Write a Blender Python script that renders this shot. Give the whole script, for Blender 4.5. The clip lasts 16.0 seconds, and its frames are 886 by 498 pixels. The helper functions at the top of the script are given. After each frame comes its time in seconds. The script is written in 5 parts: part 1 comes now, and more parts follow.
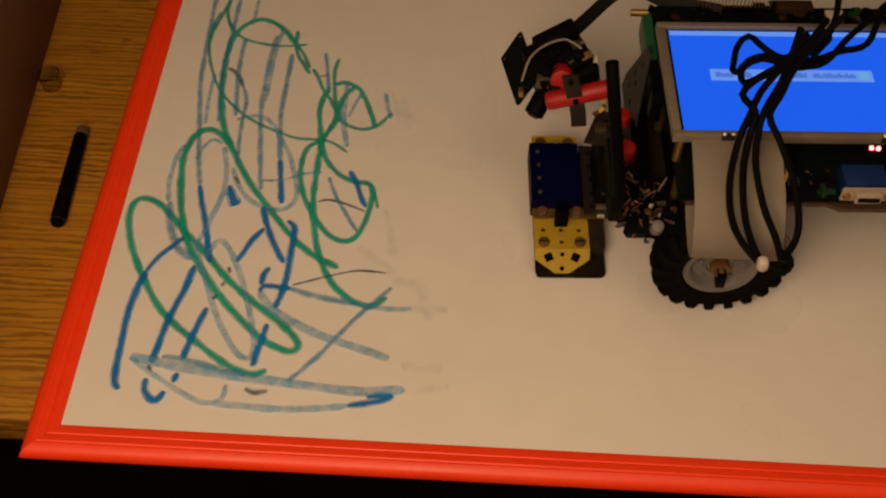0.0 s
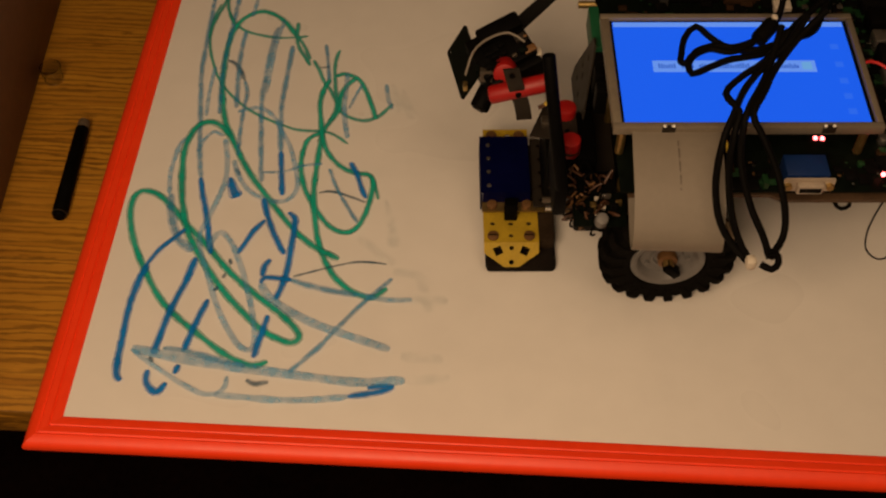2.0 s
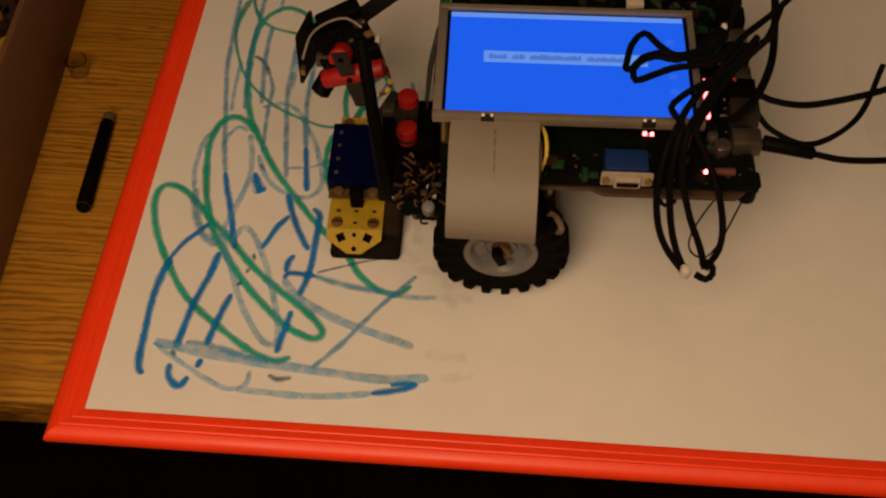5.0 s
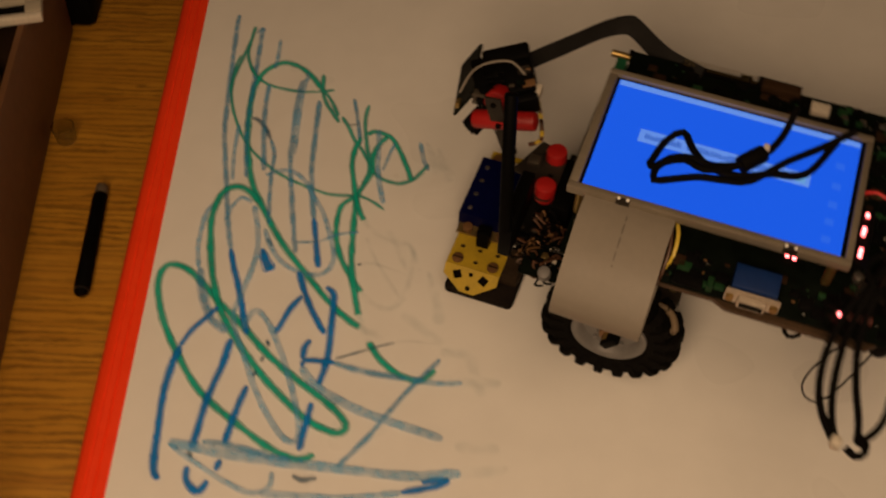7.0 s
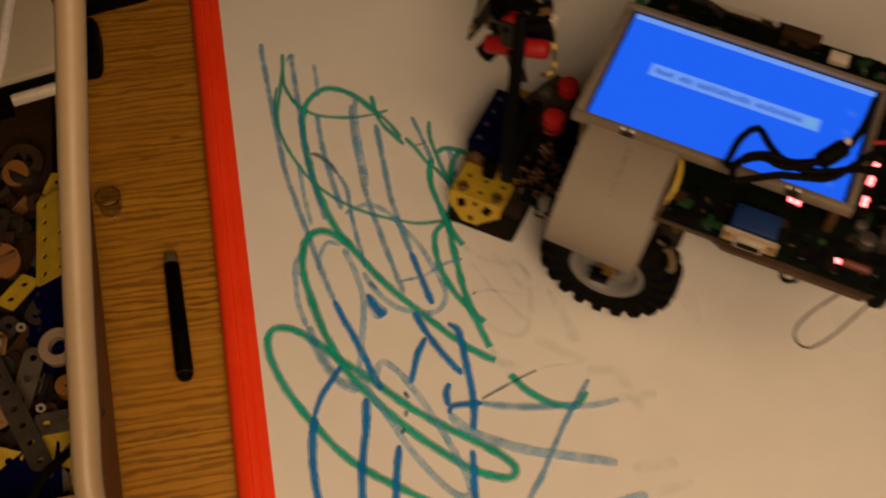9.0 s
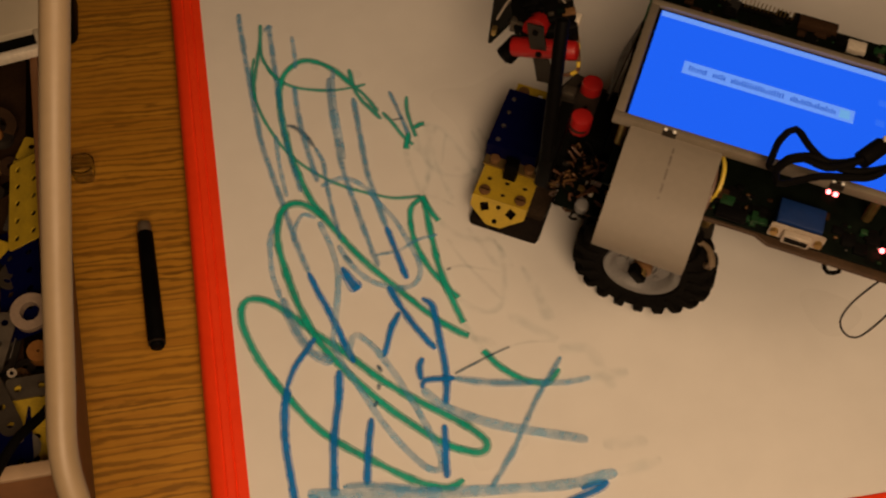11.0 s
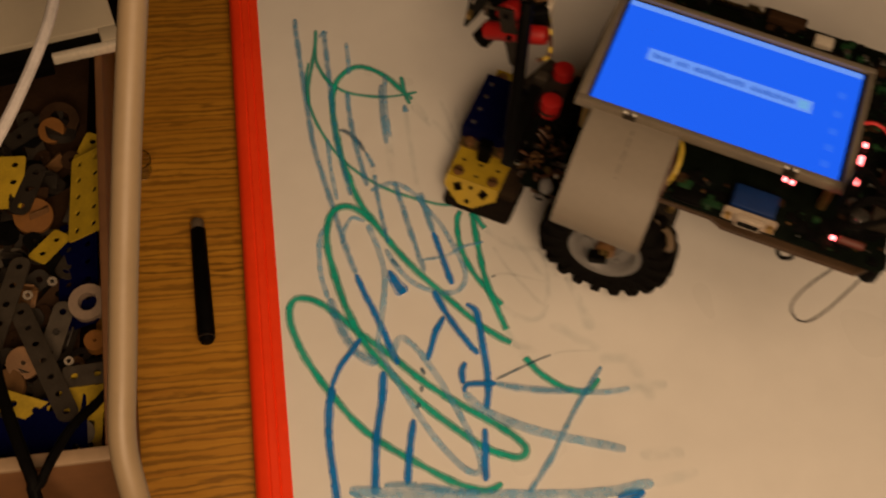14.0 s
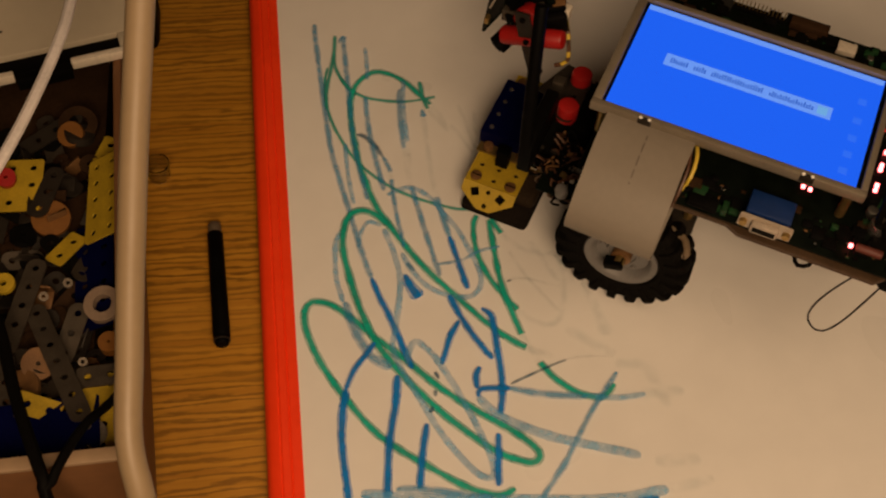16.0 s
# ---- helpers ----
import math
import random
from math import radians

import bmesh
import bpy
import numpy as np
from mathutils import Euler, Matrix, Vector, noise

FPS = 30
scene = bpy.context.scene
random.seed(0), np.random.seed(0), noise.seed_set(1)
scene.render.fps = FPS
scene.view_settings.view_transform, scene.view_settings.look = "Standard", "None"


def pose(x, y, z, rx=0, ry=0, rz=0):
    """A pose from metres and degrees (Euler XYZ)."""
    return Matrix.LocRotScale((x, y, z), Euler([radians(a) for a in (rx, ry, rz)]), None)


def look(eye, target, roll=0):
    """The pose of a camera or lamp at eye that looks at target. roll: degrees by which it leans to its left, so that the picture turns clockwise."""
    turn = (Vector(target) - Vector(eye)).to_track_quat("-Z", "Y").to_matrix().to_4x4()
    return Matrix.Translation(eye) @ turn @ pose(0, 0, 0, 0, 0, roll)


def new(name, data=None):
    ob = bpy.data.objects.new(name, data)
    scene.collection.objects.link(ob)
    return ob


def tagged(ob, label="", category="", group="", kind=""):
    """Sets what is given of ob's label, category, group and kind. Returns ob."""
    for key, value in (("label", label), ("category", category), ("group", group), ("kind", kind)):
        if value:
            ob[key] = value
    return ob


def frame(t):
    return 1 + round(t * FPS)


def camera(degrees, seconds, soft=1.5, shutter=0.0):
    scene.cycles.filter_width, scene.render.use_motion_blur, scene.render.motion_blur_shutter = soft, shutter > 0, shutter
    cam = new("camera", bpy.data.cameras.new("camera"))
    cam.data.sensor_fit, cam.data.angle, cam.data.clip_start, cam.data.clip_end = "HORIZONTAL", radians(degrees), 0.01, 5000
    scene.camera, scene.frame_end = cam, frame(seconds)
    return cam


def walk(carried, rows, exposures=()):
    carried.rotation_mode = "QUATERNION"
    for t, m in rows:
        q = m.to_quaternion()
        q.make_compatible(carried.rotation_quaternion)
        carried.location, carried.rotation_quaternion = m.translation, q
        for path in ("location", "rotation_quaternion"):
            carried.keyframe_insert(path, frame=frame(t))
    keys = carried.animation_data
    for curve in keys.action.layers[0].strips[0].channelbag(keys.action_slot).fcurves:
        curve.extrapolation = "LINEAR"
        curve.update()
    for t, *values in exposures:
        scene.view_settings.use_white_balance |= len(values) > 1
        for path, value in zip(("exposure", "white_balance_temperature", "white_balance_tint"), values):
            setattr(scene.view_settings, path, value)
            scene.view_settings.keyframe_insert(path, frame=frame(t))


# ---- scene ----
cam = camera(42.03, 16.0, soft=2.2, shutter=0.5)
PATH = [
    (0, pose(0.2581, -0.3427, 0.6555, 37.28, -0.42, 3.11)),
    (0.5, pose(0.2625, -0.3447, 0.6542, 37.32, -0.40, 3.29)),
    (1, pose(0.2657, -0.3432, 0.6540, 36.96, -0.13, 3.48)),
    (1.5, pose(0.2664, -0.3422, 0.6570, 36.74, 0.01, 3.47)),
    (2, pose(0.2638, -0.3434, 0.6562, 36.85, 0.08, 3.14)),
    (2.5, pose(0.2611, -0.3424, 0.6569, 36.75, -0.10, 3.35)),
    (3, pose(0.2610, -0.3430, 0.6528, 36.89, -0.08, 3.69)),
    (3.5, pose(0.2654, -0.3394, 0.6577, 36.59, 0.11, 3.88)),
    (5.8, pose(0.2494, -0.3491, 0.6432, 37.54, -0.20, 5.10)),
    (6, pose(0.2487, -0.3380, 0.6539, 36.75, -0.40, 6.08)),
    (6.5, pose(0.2430, -0.3067, 0.6585, 36.49, -0.14, 3.50)),
    (7, pose(0.2009, -0.2679, 0.6630, 35.78, -1.11, 1.45)),
    (7.5, pose(0.1003, -0.2150, 0.6545, 36.10, 0.32, -6.26)),
    (8, pose(0.0468, -0.1971, 0.6616, 35.73, 1.85, -10.13)),
    (8.5, pose(0.0351, -0.2024, 0.6505, 34.33, 0.23, -10.82)),
    (9, pose(0.0264, -0.1948, 0.6454, 34.22, -1.95, -10.77)),
    (9.2, pose(0.0315, -0.1951, 0.6393, 34.15, -2.31, -11.07)),
    (11.3, pose(0.0170, -0.1989, 0.6455, 33.12, -4.42, -10.15)),
    (11.5, pose(0.0220, -0.2004, 0.6487, 32.96, -4.02, -9.61)),
    (12, pose(0.0247, -0.2056, 0.6415, 33.64, -3.79, -8.93)),
    (12.5, pose(0.0229, -0.2033, 0.6442, 33.59, -3.71, -8.67)),
    (13, pose(0.0183, -0.2025, 0.6450, 33.68, -3.69, -8.81)),
    (13.5, pose(0.0083, -0.1989, 0.6521, 33.42, -4.19, -8.54)),
    (14, pose(0.0048, -0.2039, 0.6534, 33.53, -4.19, -8.04)),
    (14.5, pose(0.0149, -0.2090, 0.6461, 33.67, -3.28, -7.08)),
    (15, pose(0.0127, -0.2045, 0.6500, 33.57, -3.20, -7.12)),
    (15.5, pose(0.0166, -0.2057, 0.6503, 33.75, -3.01, -6.75)),
    (16, pose(0.0177, -0.2087, 0.6503, 34.02, -2.84, -6.90)),
]
walk(cam, PATH, exposures=[(0, 0.11), (3.5, 0.09), (6, 0.06), (7.5, -0.02), (8.2, 0.02), (9, 0.20), (12, 0.22), (16, 0.20)])

# ---- light ----
world = bpy.data.worlds.new("room_air")
scene.world = world
world.use_nodes = True
world.node_tree.nodes["Background"].inputs[0].default_value = (1.0, 0.72, 0.45, 1)
world.node_tree.nodes["Background"].inputs[1].default_value = 0.004
scene.view_settings.exposure = 0.0


def area_lamp(name, eye, target, size, watts, colour):
    data = bpy.data.lights.new(name, "AREA")
    data.shape, data.size, data.energy, data.color = "DISK", size, watts, colour
    ob = new(name, data)
    ob.matrix_world = look(eye, target)
    return ob


# Two added, unseen sources: soft shadows from upper right, brighter board at the front.
area_lamp("unseen_overhead_light", (0.45, -0.20, 1.05), (0.36, 0.05, 0), 0.60, 1.9, (1.0, 0.660, 0.388))
area_lamp("unseen_front_light", (0.05, -0.60, 0.84), (0.12, 0.00, 0), 0.50, 7.4, (1.0, 0.660, 0.388))


# ---- materials ----
def mat(name, colour, rough=0.6, metal=0.0, spread=0.15, scale=60, bump=0.0, per_object=0.0, dark=None, emit=None):
    """A surface with grain at two scales: large stains, fine mottling, and some relief."""
    m = bpy.data.materials.new(name)
    m.use_nodes = True
    nt = m.node_tree
    b = nt.nodes["Principled BSDF"]
    b.inputs["Roughness"].default_value, b.inputs["Metallic"].default_value = rough, metal
    if max(colour) < 0.04 and not metal:
        b.inputs["Specular IOR Level"].default_value = 0.045
    geo = nt.nodes.new("ShaderNodeTexCoord")
    fine, big = nt.nodes.new("ShaderNodeTexNoise"), nt.nodes.new("ShaderNodeTexNoise")
    fine.inputs["Scale"].default_value, big.inputs["Scale"].default_value = scale * 8, scale
    fine.inputs["Detail"].default_value = 4
    nt.links.new(geo.outputs["Object"], fine.inputs["Vector"])
    nt.links.new(geo.outputs["Object"], big.inputs["Vector"])
    add = nt.nodes.new("ShaderNodeMath")
    add.operation = "ADD"
    nt.links.new(fine.outputs["Fac"], add.inputs[0])
    nt.links.new(big.outputs["Fac"], add.inputs[1])
    ramp = nt.nodes.new("ShaderNodeMapRange")
    ramp.inputs["From Min"].default_value, ramp.inputs["From Max"].default_value = 0.65, 1.35
    nt.links.new(add.outputs[0], ramp.inputs["Value"])
    mix = nt.nodes.new("ShaderNodeMix")
    mix.data_type = "RGBA"
    lo = dark or tuple(c * (1 - spread) for c in colour)
    hi = colour if dark else tuple(min(1, c * (1 + spread)) for c in colour)
    mix.inputs["A"].default_value, mix.inputs["B"].default_value = (*lo, 1), (*hi, 1)
    nt.links.new(ramp.outputs[0], mix.inputs["Factor"])
    nt.links.new(mix.outputs["Result"], b.inputs["Base Color"])
    rr = nt.nodes.new("ShaderNodeMapRange")
    rr.inputs["To Min"].default_value, rr.inputs["To Max"].default_value = max(0.03, rough - 0.12), min(1, rough + 0.12)
    nt.links.new(big.outputs["Fac"], rr.inputs["Value"])
    nt.links.new(rr.outputs[0], b.inputs["Roughness"])
    if bump:
        bp = nt.nodes.new("ShaderNodeBump")
        bp.inputs["Strength"].default_value, bp.inputs["Distance"].default_value = bump, 0.001
        nt.links.new(fine.outputs["Fac"], bp.inputs["Height"])
        nt.links.new(bp.outputs[0], b.inputs["Normal"])
    if emit:
        b.inputs["Emission Color"].default_value, b.inputs["Emission Strength"].default_value = (*emit[:3], 1), emit[3]
    return m


def ink_mat(name, colour, cover, patch=1.0):
    """Dry marker ink: streaked along its length, letting the board show where it is thin."""
    m = mat(name, colour, 0.45, spread=0.25, scale=40)
    nt = m.node_tree
    b, out = nt.nodes["Principled BSDF"], nt.nodes["Material Output"]
    clear, mixer = nt.nodes.new("ShaderNodeBsdfTransparent"), nt.nodes.new("ShaderNodeMixShader")
    n, r, c = nt.nodes.new("ShaderNodeTexNoise"), nt.nodes.new("ShaderNodeMapRange"), nt.nodes.new("ShaderNodeTexCoord")
    n.inputs["Scale"].default_value, n.inputs["Detail"].default_value = 110, 5
    r.inputs["From Min"].default_value, r.inputs["From Max"].default_value = 0.3, 0.7
    r.inputs["To Min"].default_value, r.inputs["To Max"].default_value = max(0, cover - 0.22 * patch), min(1, cover + 0.18 * patch)
    nt.links.new(c.outputs["Object"], n.inputs["Vector"])
    nt.links.new(n.outputs["Fac"], r.inputs["Value"])
    nt.links.new(r.outputs[0], mixer.inputs[0])
    nt.links.new(clear.outputs[0], mixer.inputs[1])
    nt.links.new(b.outputs[0], mixer.inputs[2])
    nt.links.new(mixer.outputs[0], out.inputs["Surface"])
    return m


def wood_mat(name, light, dark, along="X", scale=9.0):
    m = mat(name, light, 0.42, spread=0.1, scale=20, bump=0.15)
    nt = m.node_tree
    b = nt.nodes["Principled BSDF"]
    c, mp = nt.nodes.new("ShaderNodeTexCoord"), nt.nodes.new("ShaderNodeMapping")
    mp.inputs["Scale"].default_value = (2.2, scale * 4, 6) if along == "X" else (scale * 4, 2.2, 6)
    n, n2 = nt.nodes.new("ShaderNodeTexNoise"), nt.nodes.new("ShaderNodeTexNoise")
    n.inputs["Scale"].default_value, n.inputs["Detail"].default_value, n.inputs["Distortion"].default_value = 2.0, 8, 0.9
    n2.inputs["Scale"].default_value, n2.inputs["Detail"].default_value = 9.0, 3
    mix, ramp = nt.nodes.new("ShaderNodeMix"), nt.nodes.new("ShaderNodeValToRGB")
    nt.links.new(c.outputs["Object"], mp.inputs["Vector"])
    nt.links.new(mp.outputs[0], n.inputs["Vector"])
    nt.links.new(mp.outputs[0], n2.inputs["Vector"])
    mix.inputs["Factor"].default_value = 0.3
    nt.links.new(n.outputs["Fac"], mix.inputs["A"])
    nt.links.new(n2.outputs["Fac"], mix.inputs["B"])
    e = ramp.color_ramp.elements
    e[0].position, e[0].color, e[1].position, e[1].color = 0.36, (*dark, 1), 0.6, (*light, 1)
    nt.links.new(mix.outputs["Result"], ramp.inputs[0])
    mp2, wave, cut, patch = nt.nodes.new("ShaderNodeMapping"), nt.nodes.new("ShaderNodeTexWave"), nt.nodes.new("ShaderNodeMapRange"), nt.nodes.new("ShaderNodeTexNoise")
    mp2.inputs["Scale"].default_value = (0.16, 1, 1) if along == "X" else (1, 0.16, 1)
    wave.bands_direction = "Y" if along == "X" else "X"
    for key, value in (("Scale", 58.0), ("Distortion", 9.0), ("Detail", 4.0), ("Detail Scale", 1.6), ("Detail Roughness", 0.62)):
        wave.inputs[key].default_value = value
    patch.inputs["Scale"].default_value, patch.inputs["Detail"].default_value = 30.0, 4
    nt.links.new(c.outputs["Object"], mp2.inputs["Vector"])
    nt.links.new(mp2.outputs[0], wave.inputs["Vector"])
    nt.links.new(mp2.outputs[0], patch.inputs["Vector"])
    cut.inputs["From Min"].default_value, cut.inputs["From Max"].default_value = 0.45, 0.98
    cut.inputs["To Max"].default_value = 1.35
    nt.links.new(wave.outputs["Fac"], cut.inputs["Value"])
    times, line = nt.nodes.new("ShaderNodeMath"), nt.nodes.new("ShaderNodeMix")
    times.operation, line.data_type = "MULTIPLY", "RGBA"
    nt.links.new(cut.outputs[0], times.inputs[0])
    nt.links.new(patch.outputs["Fac"], times.inputs[1])
    nt.links.new(times.outputs[0], line.inputs["Factor"])
    nt.links.new(ramp.outputs[0], line.inputs["A"])
    line.inputs["B"].default_value = (*(v * 0.40 for v in dark), 1)
    nt.links.new(line.outputs["Result"], b.inputs["Base Color"])
    return m


def glow(name, colour, strength):
    m = bpy.data.materials.new(name)
    m.use_nodes = True
    b = m.node_tree.nodes["Principled BSDF"]
    b.inputs["Base Color"].default_value = (*(c * 0.05 for c in colour), 1)
    b.inputs["Roughness"].default_value = 0.25
    b.inputs["Emission Color"].default_value, b.inputs["Emission Strength"].default_value = (*colour, 1), strength
    return m


WHITE = mat("whiteboard_enamel", (0.81, 0.79, 0.75), 0.3, spread=0.035, scale=5)
RED_FRAME = mat("red_orange_plastic", (1.0, 0.052, 0.008), 0.45, spread=0.1, scale=20)
OAK = wood_mat("oak_veneer", (0.44, 0.212, 0.020), (0.32, 0.138, 0.011), scale=22.0)
BLACK = mat("black_plastic", (0.0024, 0.0022, 0.002), 0.55, spread=0.4)
RUBBER = mat("black_rubber", (0.0045, 0.0038, 0.003), 0.75, spread=0.4, bump=0.2)
HUB = mat("grey_hub_plastic", (0.15, 0.145, 0.14), 0.5, spread=0.15)
YELLOW = mat("yellow_enamel", (0.41, 0.278, 0.010), 0.68, spread=0.2, scale=90)
BLUE = mat("blue_enamel", (0.0012, 0.002, 0.030), 0.5, spread=0.2)
VGA_BLUE = mat("blue_plastic", (0.003, 0.024, 0.12), 0.5)
VGA_METAL = mat("pale_connector_metal", (0.46, 0.39, 0.31), 0.4, 0.2, spread=0.2, scale=120)
BRASS = mat("worn_brass", (0.36, 0.25, 0.09), 0.4, 0.85, spread=0.25, scale=120)
BOLT = mat("coppery_bolt", (0.17, 0.085, 0.03), 0.5, 0.3, spread=0.25, scale=120)
# Steel darkened so that its colour carries the dimness inside the parts box.
STEEL = mat("dimmed_steel", (0.115, 0.095, 0.072), 0.48, 0.75, spread=0.2, scale=120)
TIN = mat("bright_tin", (0.62, 0.6, 0.55), 0.28, 0.95, spread=0.15, scale=120)
DARKMETAL = mat("dark_grey_metal", (0.026, 0.020, 0.014), 0.6, 0.4, spread=0.25, scale=100)
BEZEL = mat("screen_bezel_steel", (0.24, 0.205, 0.155), 0.42, 0.35, spread=0.1)
RED = mat("red_plastic", (0.33, 0.006, 0.005), 0.5, spread=0.15)
PCB = mat("green_circuit_board", (0.007, 0.040, 0.011), 0.45, spread=0.4, scale=130)
PCB_DARK = mat("dark_circuit_board", (0.003, 0.0048, 0.003), 0.5, spread=0.5, scale=130)
BROWN = mat("brown_hardboard", (0.030, 0.016, 0.008), 0.6, spread=0.3)
HARDBOARD = mat("hardboard_deck", (0.070, 0.040, 0.019), 0.6, spread=0.3)
CHIP = mat("chip_epoxy", (0.0042, 0.004, 0.0038), 0.45, spread=0.3)
CREAM = mat("cream_plastic", (0.62, 0.56, 0.46), 0.5)
FLAT_GREY = mat("grey_ribbon_cable", (0.205, 0.178, 0.142), 0.55, spread=0.05, scale=30)
FLAT_MARK = mat("ribbon_crease", (0.125, 0.105, 0.085), 0.6)
FLAT_DARK = mat("dark_flat_cable", (0.020, 0.019, 0.018), 0.6, spread=0.2)
CABLE = mat("black_cable_sheath", (0.0034, 0.003, 0.0026), 0.62, spread=0.2)
WIRE_Y = mat("yellow_wire", (0.62, 0.45, 0.05), 0.4)
WIRE_W = mat("white_wire", (0.6, 0.57, 0.52), 0.45)
WIRE_R = mat("red_wire", (0.5, 0.02, 0.02), 0.45)
WIRE_B = mat("brown_wire", (0.09, 0.04, 0.02), 0.45)
FELT = mat("dark_felt", (0.012, 0.009, 0.007), 0.95, spread=0.4, scale=80, bump=0.6)
CARD = mat("brown_fibreboard", (0.15, 0.068, 0.026), 0.6, spread=0.15, scale=15)
RIM = mat("pale_wood_edge", (0.30, 0.205, 0.12), 0.55, spread=0.12, scale=25)
PAPER = mat("off_white_sheet", (0.42, 0.37, 0.28), 0.7, spread=0.04, scale=12)
# Near-black carpet: the table's shadow is put into the base colour.
SHADED_FLOOR = mat("shade_toned_carpet", (0.007, 0.003, 0.002), 0.95, spread=0.5, scale=12, bump=0.4)
# Tone of the unseen walls and ceiling, set by how much light they bounce.
WALL = mat("unseen_wall_paint", (0.30, 0.22, 0.15), 0.8, spread=0.05, scale=3)
# Orange lowered in the same way, the box's shade mixed into it.
ORANGE = mat("dimmed_orange_plastic", (0.17, 0.068, 0.010), 0.5)
SCREEN = glow("lit_blue_screen", (0.011, 0.101, 0.76), 1.0)
SCREEN_BAR = glow("lit_pale_blue", (0.12, 0.26, 0.74), 1.0)
SCREEN_TEXT = glow("lit_dark_text", (0.03, 0.10, 0.46), 1.0)
SCREEN_ICON = glow("lit_icon", (0.024, 0.125, 0.75), 1.0)
SCREEN_GREEN = glow("lit_green_mark", (0.13, 0.33, 0.62), 1.0)
LED_RED = glow("red_led", (1.0, 0.12, 0.12), 9.0)
CLEAR = bpy.data.materials.new("clear_plastic")
CLEAR.use_nodes = True
CLEAR.node_tree.nodes["Principled BSDF"].inputs["Transmission Weight"].default_value = 1.0
CLEAR.node_tree.nodes["Principled BSDF"].inputs["IOR"].default_value = 1.2
CLEAR.node_tree.nodes["Principled BSDF"].inputs["Roughness"].default_value = 0.04
INKS = {
    "G": ink_mat("green_marker_ink", (0.004, 0.42, 0.31), 0.93),
    "H": ink_mat("thin_green_ink", (0.02, 0.39, 0.31), 0.74, 0.5),
    "B": ink_mat("blue_marker_ink", (0.0, 0.20, 0.64), 0.96),
    "M": ink_mat("worn_blue_ink", (0.04, 0.32, 0.60), 0.52, 0.6),
    "L": ink_mat("faded_ink", (0.13, 0.46, 0.78), 0.41, 0.8),
    "D": ink_mat("dark_ink", (0.02, 0.12, 0.22), 0.62),
    "F": ink_mat("ink_smear", (0.22, 0.45, 0.50), 0.055, 0.4),
}
SOFT = {
    "G": ink_mat("green_ink_edge", (0.02, 0.38, 0.32), 0.42),
    "H": ink_mat("thin_green_ink_edge", (0.08, 0.42, 0.40), 0.28),
    "B": ink_mat("blue_ink_edge", (0.01, 0.24, 0.72), 0.40),
    "M": ink_mat("worn_blue_ink_edge", (0.08, 0.38, 0.72), 0.28),
    "L": ink_mat("faded_ink_edge", (0.10, 0.42, 0.74), 0.36),
    "D": ink_mat("dark_ink_edge", (0.05, 0.12, 0.18), 0.30),
    "F": ink_mat("ink_smear_edge", (0.42, 0.48, 0.49), 0.03, 0.15),
}


# ---- building helpers ----
def part(name, bm, material, parent=None, label="", smooth=True):
    me = bpy.data.meshes.new(name)
    bm.to_mesh(me)
    bm.free()
    me.materials.append(material)
    if smooth:
        for p in me.polygons:
            p.use_smooth = True
        me.set_sharp_from_angle(angle=radians(35))
    ob = new(name, me)
    if parent:
        ob.parent = parent
    if label:
        ob["label"] = label
    return ob


def thing(name, label, category, group="", m=None):
    ob = tagged(new(name), label, category, group)
    ob.empty_display_size = 0.01
    if m:
        ob.matrix_world = m
    return ob


def block(lo, hi, bevel=0.0, m=None, bm=None):
    """A box from corner to corner with rounded edges."""
    bm = bm or bmesh.new()
    tmp = bmesh.new()
    c, s = [(a + b) / 2 for a, b in zip(lo, hi)], [abs(b - a) for a, b in zip(lo, hi)]
    bmesh.ops.create_cube(tmp, size=1, matrix=Matrix.Translation(c) @ Matrix.Diagonal((*s, 1)))
    if bevel:
        bmesh.ops.bevel(tmp, geom=tmp.edges[:], offset=min(bevel, min(s) * 0.45), segments=2, affect="EDGES", profile=0.5)
    if m:
        bmesh.ops.transform(tmp, matrix=m, verts=tmp.verts[:])
    me = bpy.data.meshes.new("tmp")
    tmp.to_mesh(me)
    tmp.free()
    bm.from_mesh(me)
    bpy.data.meshes.remove(me)
    return bm


def rod(a, b, r, seg=16, r2=None, bm=None, bevel=0.0):
    """A round bar from a to b."""
    bm = bm or bmesh.new()
    a, b = Vector(a), Vector(b)
    d = b - a
    m = Matrix.Translation((a + b) / 2) @ d.to_track_quat("Z", "Y").to_matrix().to_4x4()
    tmp = bmesh.new()
    bmesh.ops.create_cone(tmp, cap_ends=True, segments=seg, radius1=r, radius2=r if r2 is None else r2, depth=d.length, matrix=m)
    if bevel:
        es = [e for e in tmp.edges if any(len(f.verts) > 4 for f in e.link_faces)]
        bmesh.ops.bevel(tmp, geom=es, offset=bevel, segments=2, affect="EDGES", profile=0.5)
    me = bpy.data.meshes.new("tmp")
    tmp.to_mesh(me)
    tmp.free()
    bm.from_mesh(me)
    bpy.data.meshes.remove(me)
    return bm


def spline(points, step=0.003):
    """Points along a smooth curve through the given ones."""
    ps = [Vector(p) for p in points]
    ps = [2 * ps[0] - ps[1], *ps, 2 * ps[-1] - ps[-2]]
    out = []
    for p0, p1, p2, p3 in zip(ps, ps[1:], ps[2:], ps[3:]):
        n = max(2, int((p2 - p1).length / step))
        for k in range(n):
            u = k / n
            out.append(0.5 * (2 * p1 + (p2 - p0) * u + (2 * p0 - 5 * p1 + 4 * p2 - p3) * u * u + (3 * p1 - p0 - 3 * p2 + p3) * u ** 3))
    out.append(ps[-2])
    return out


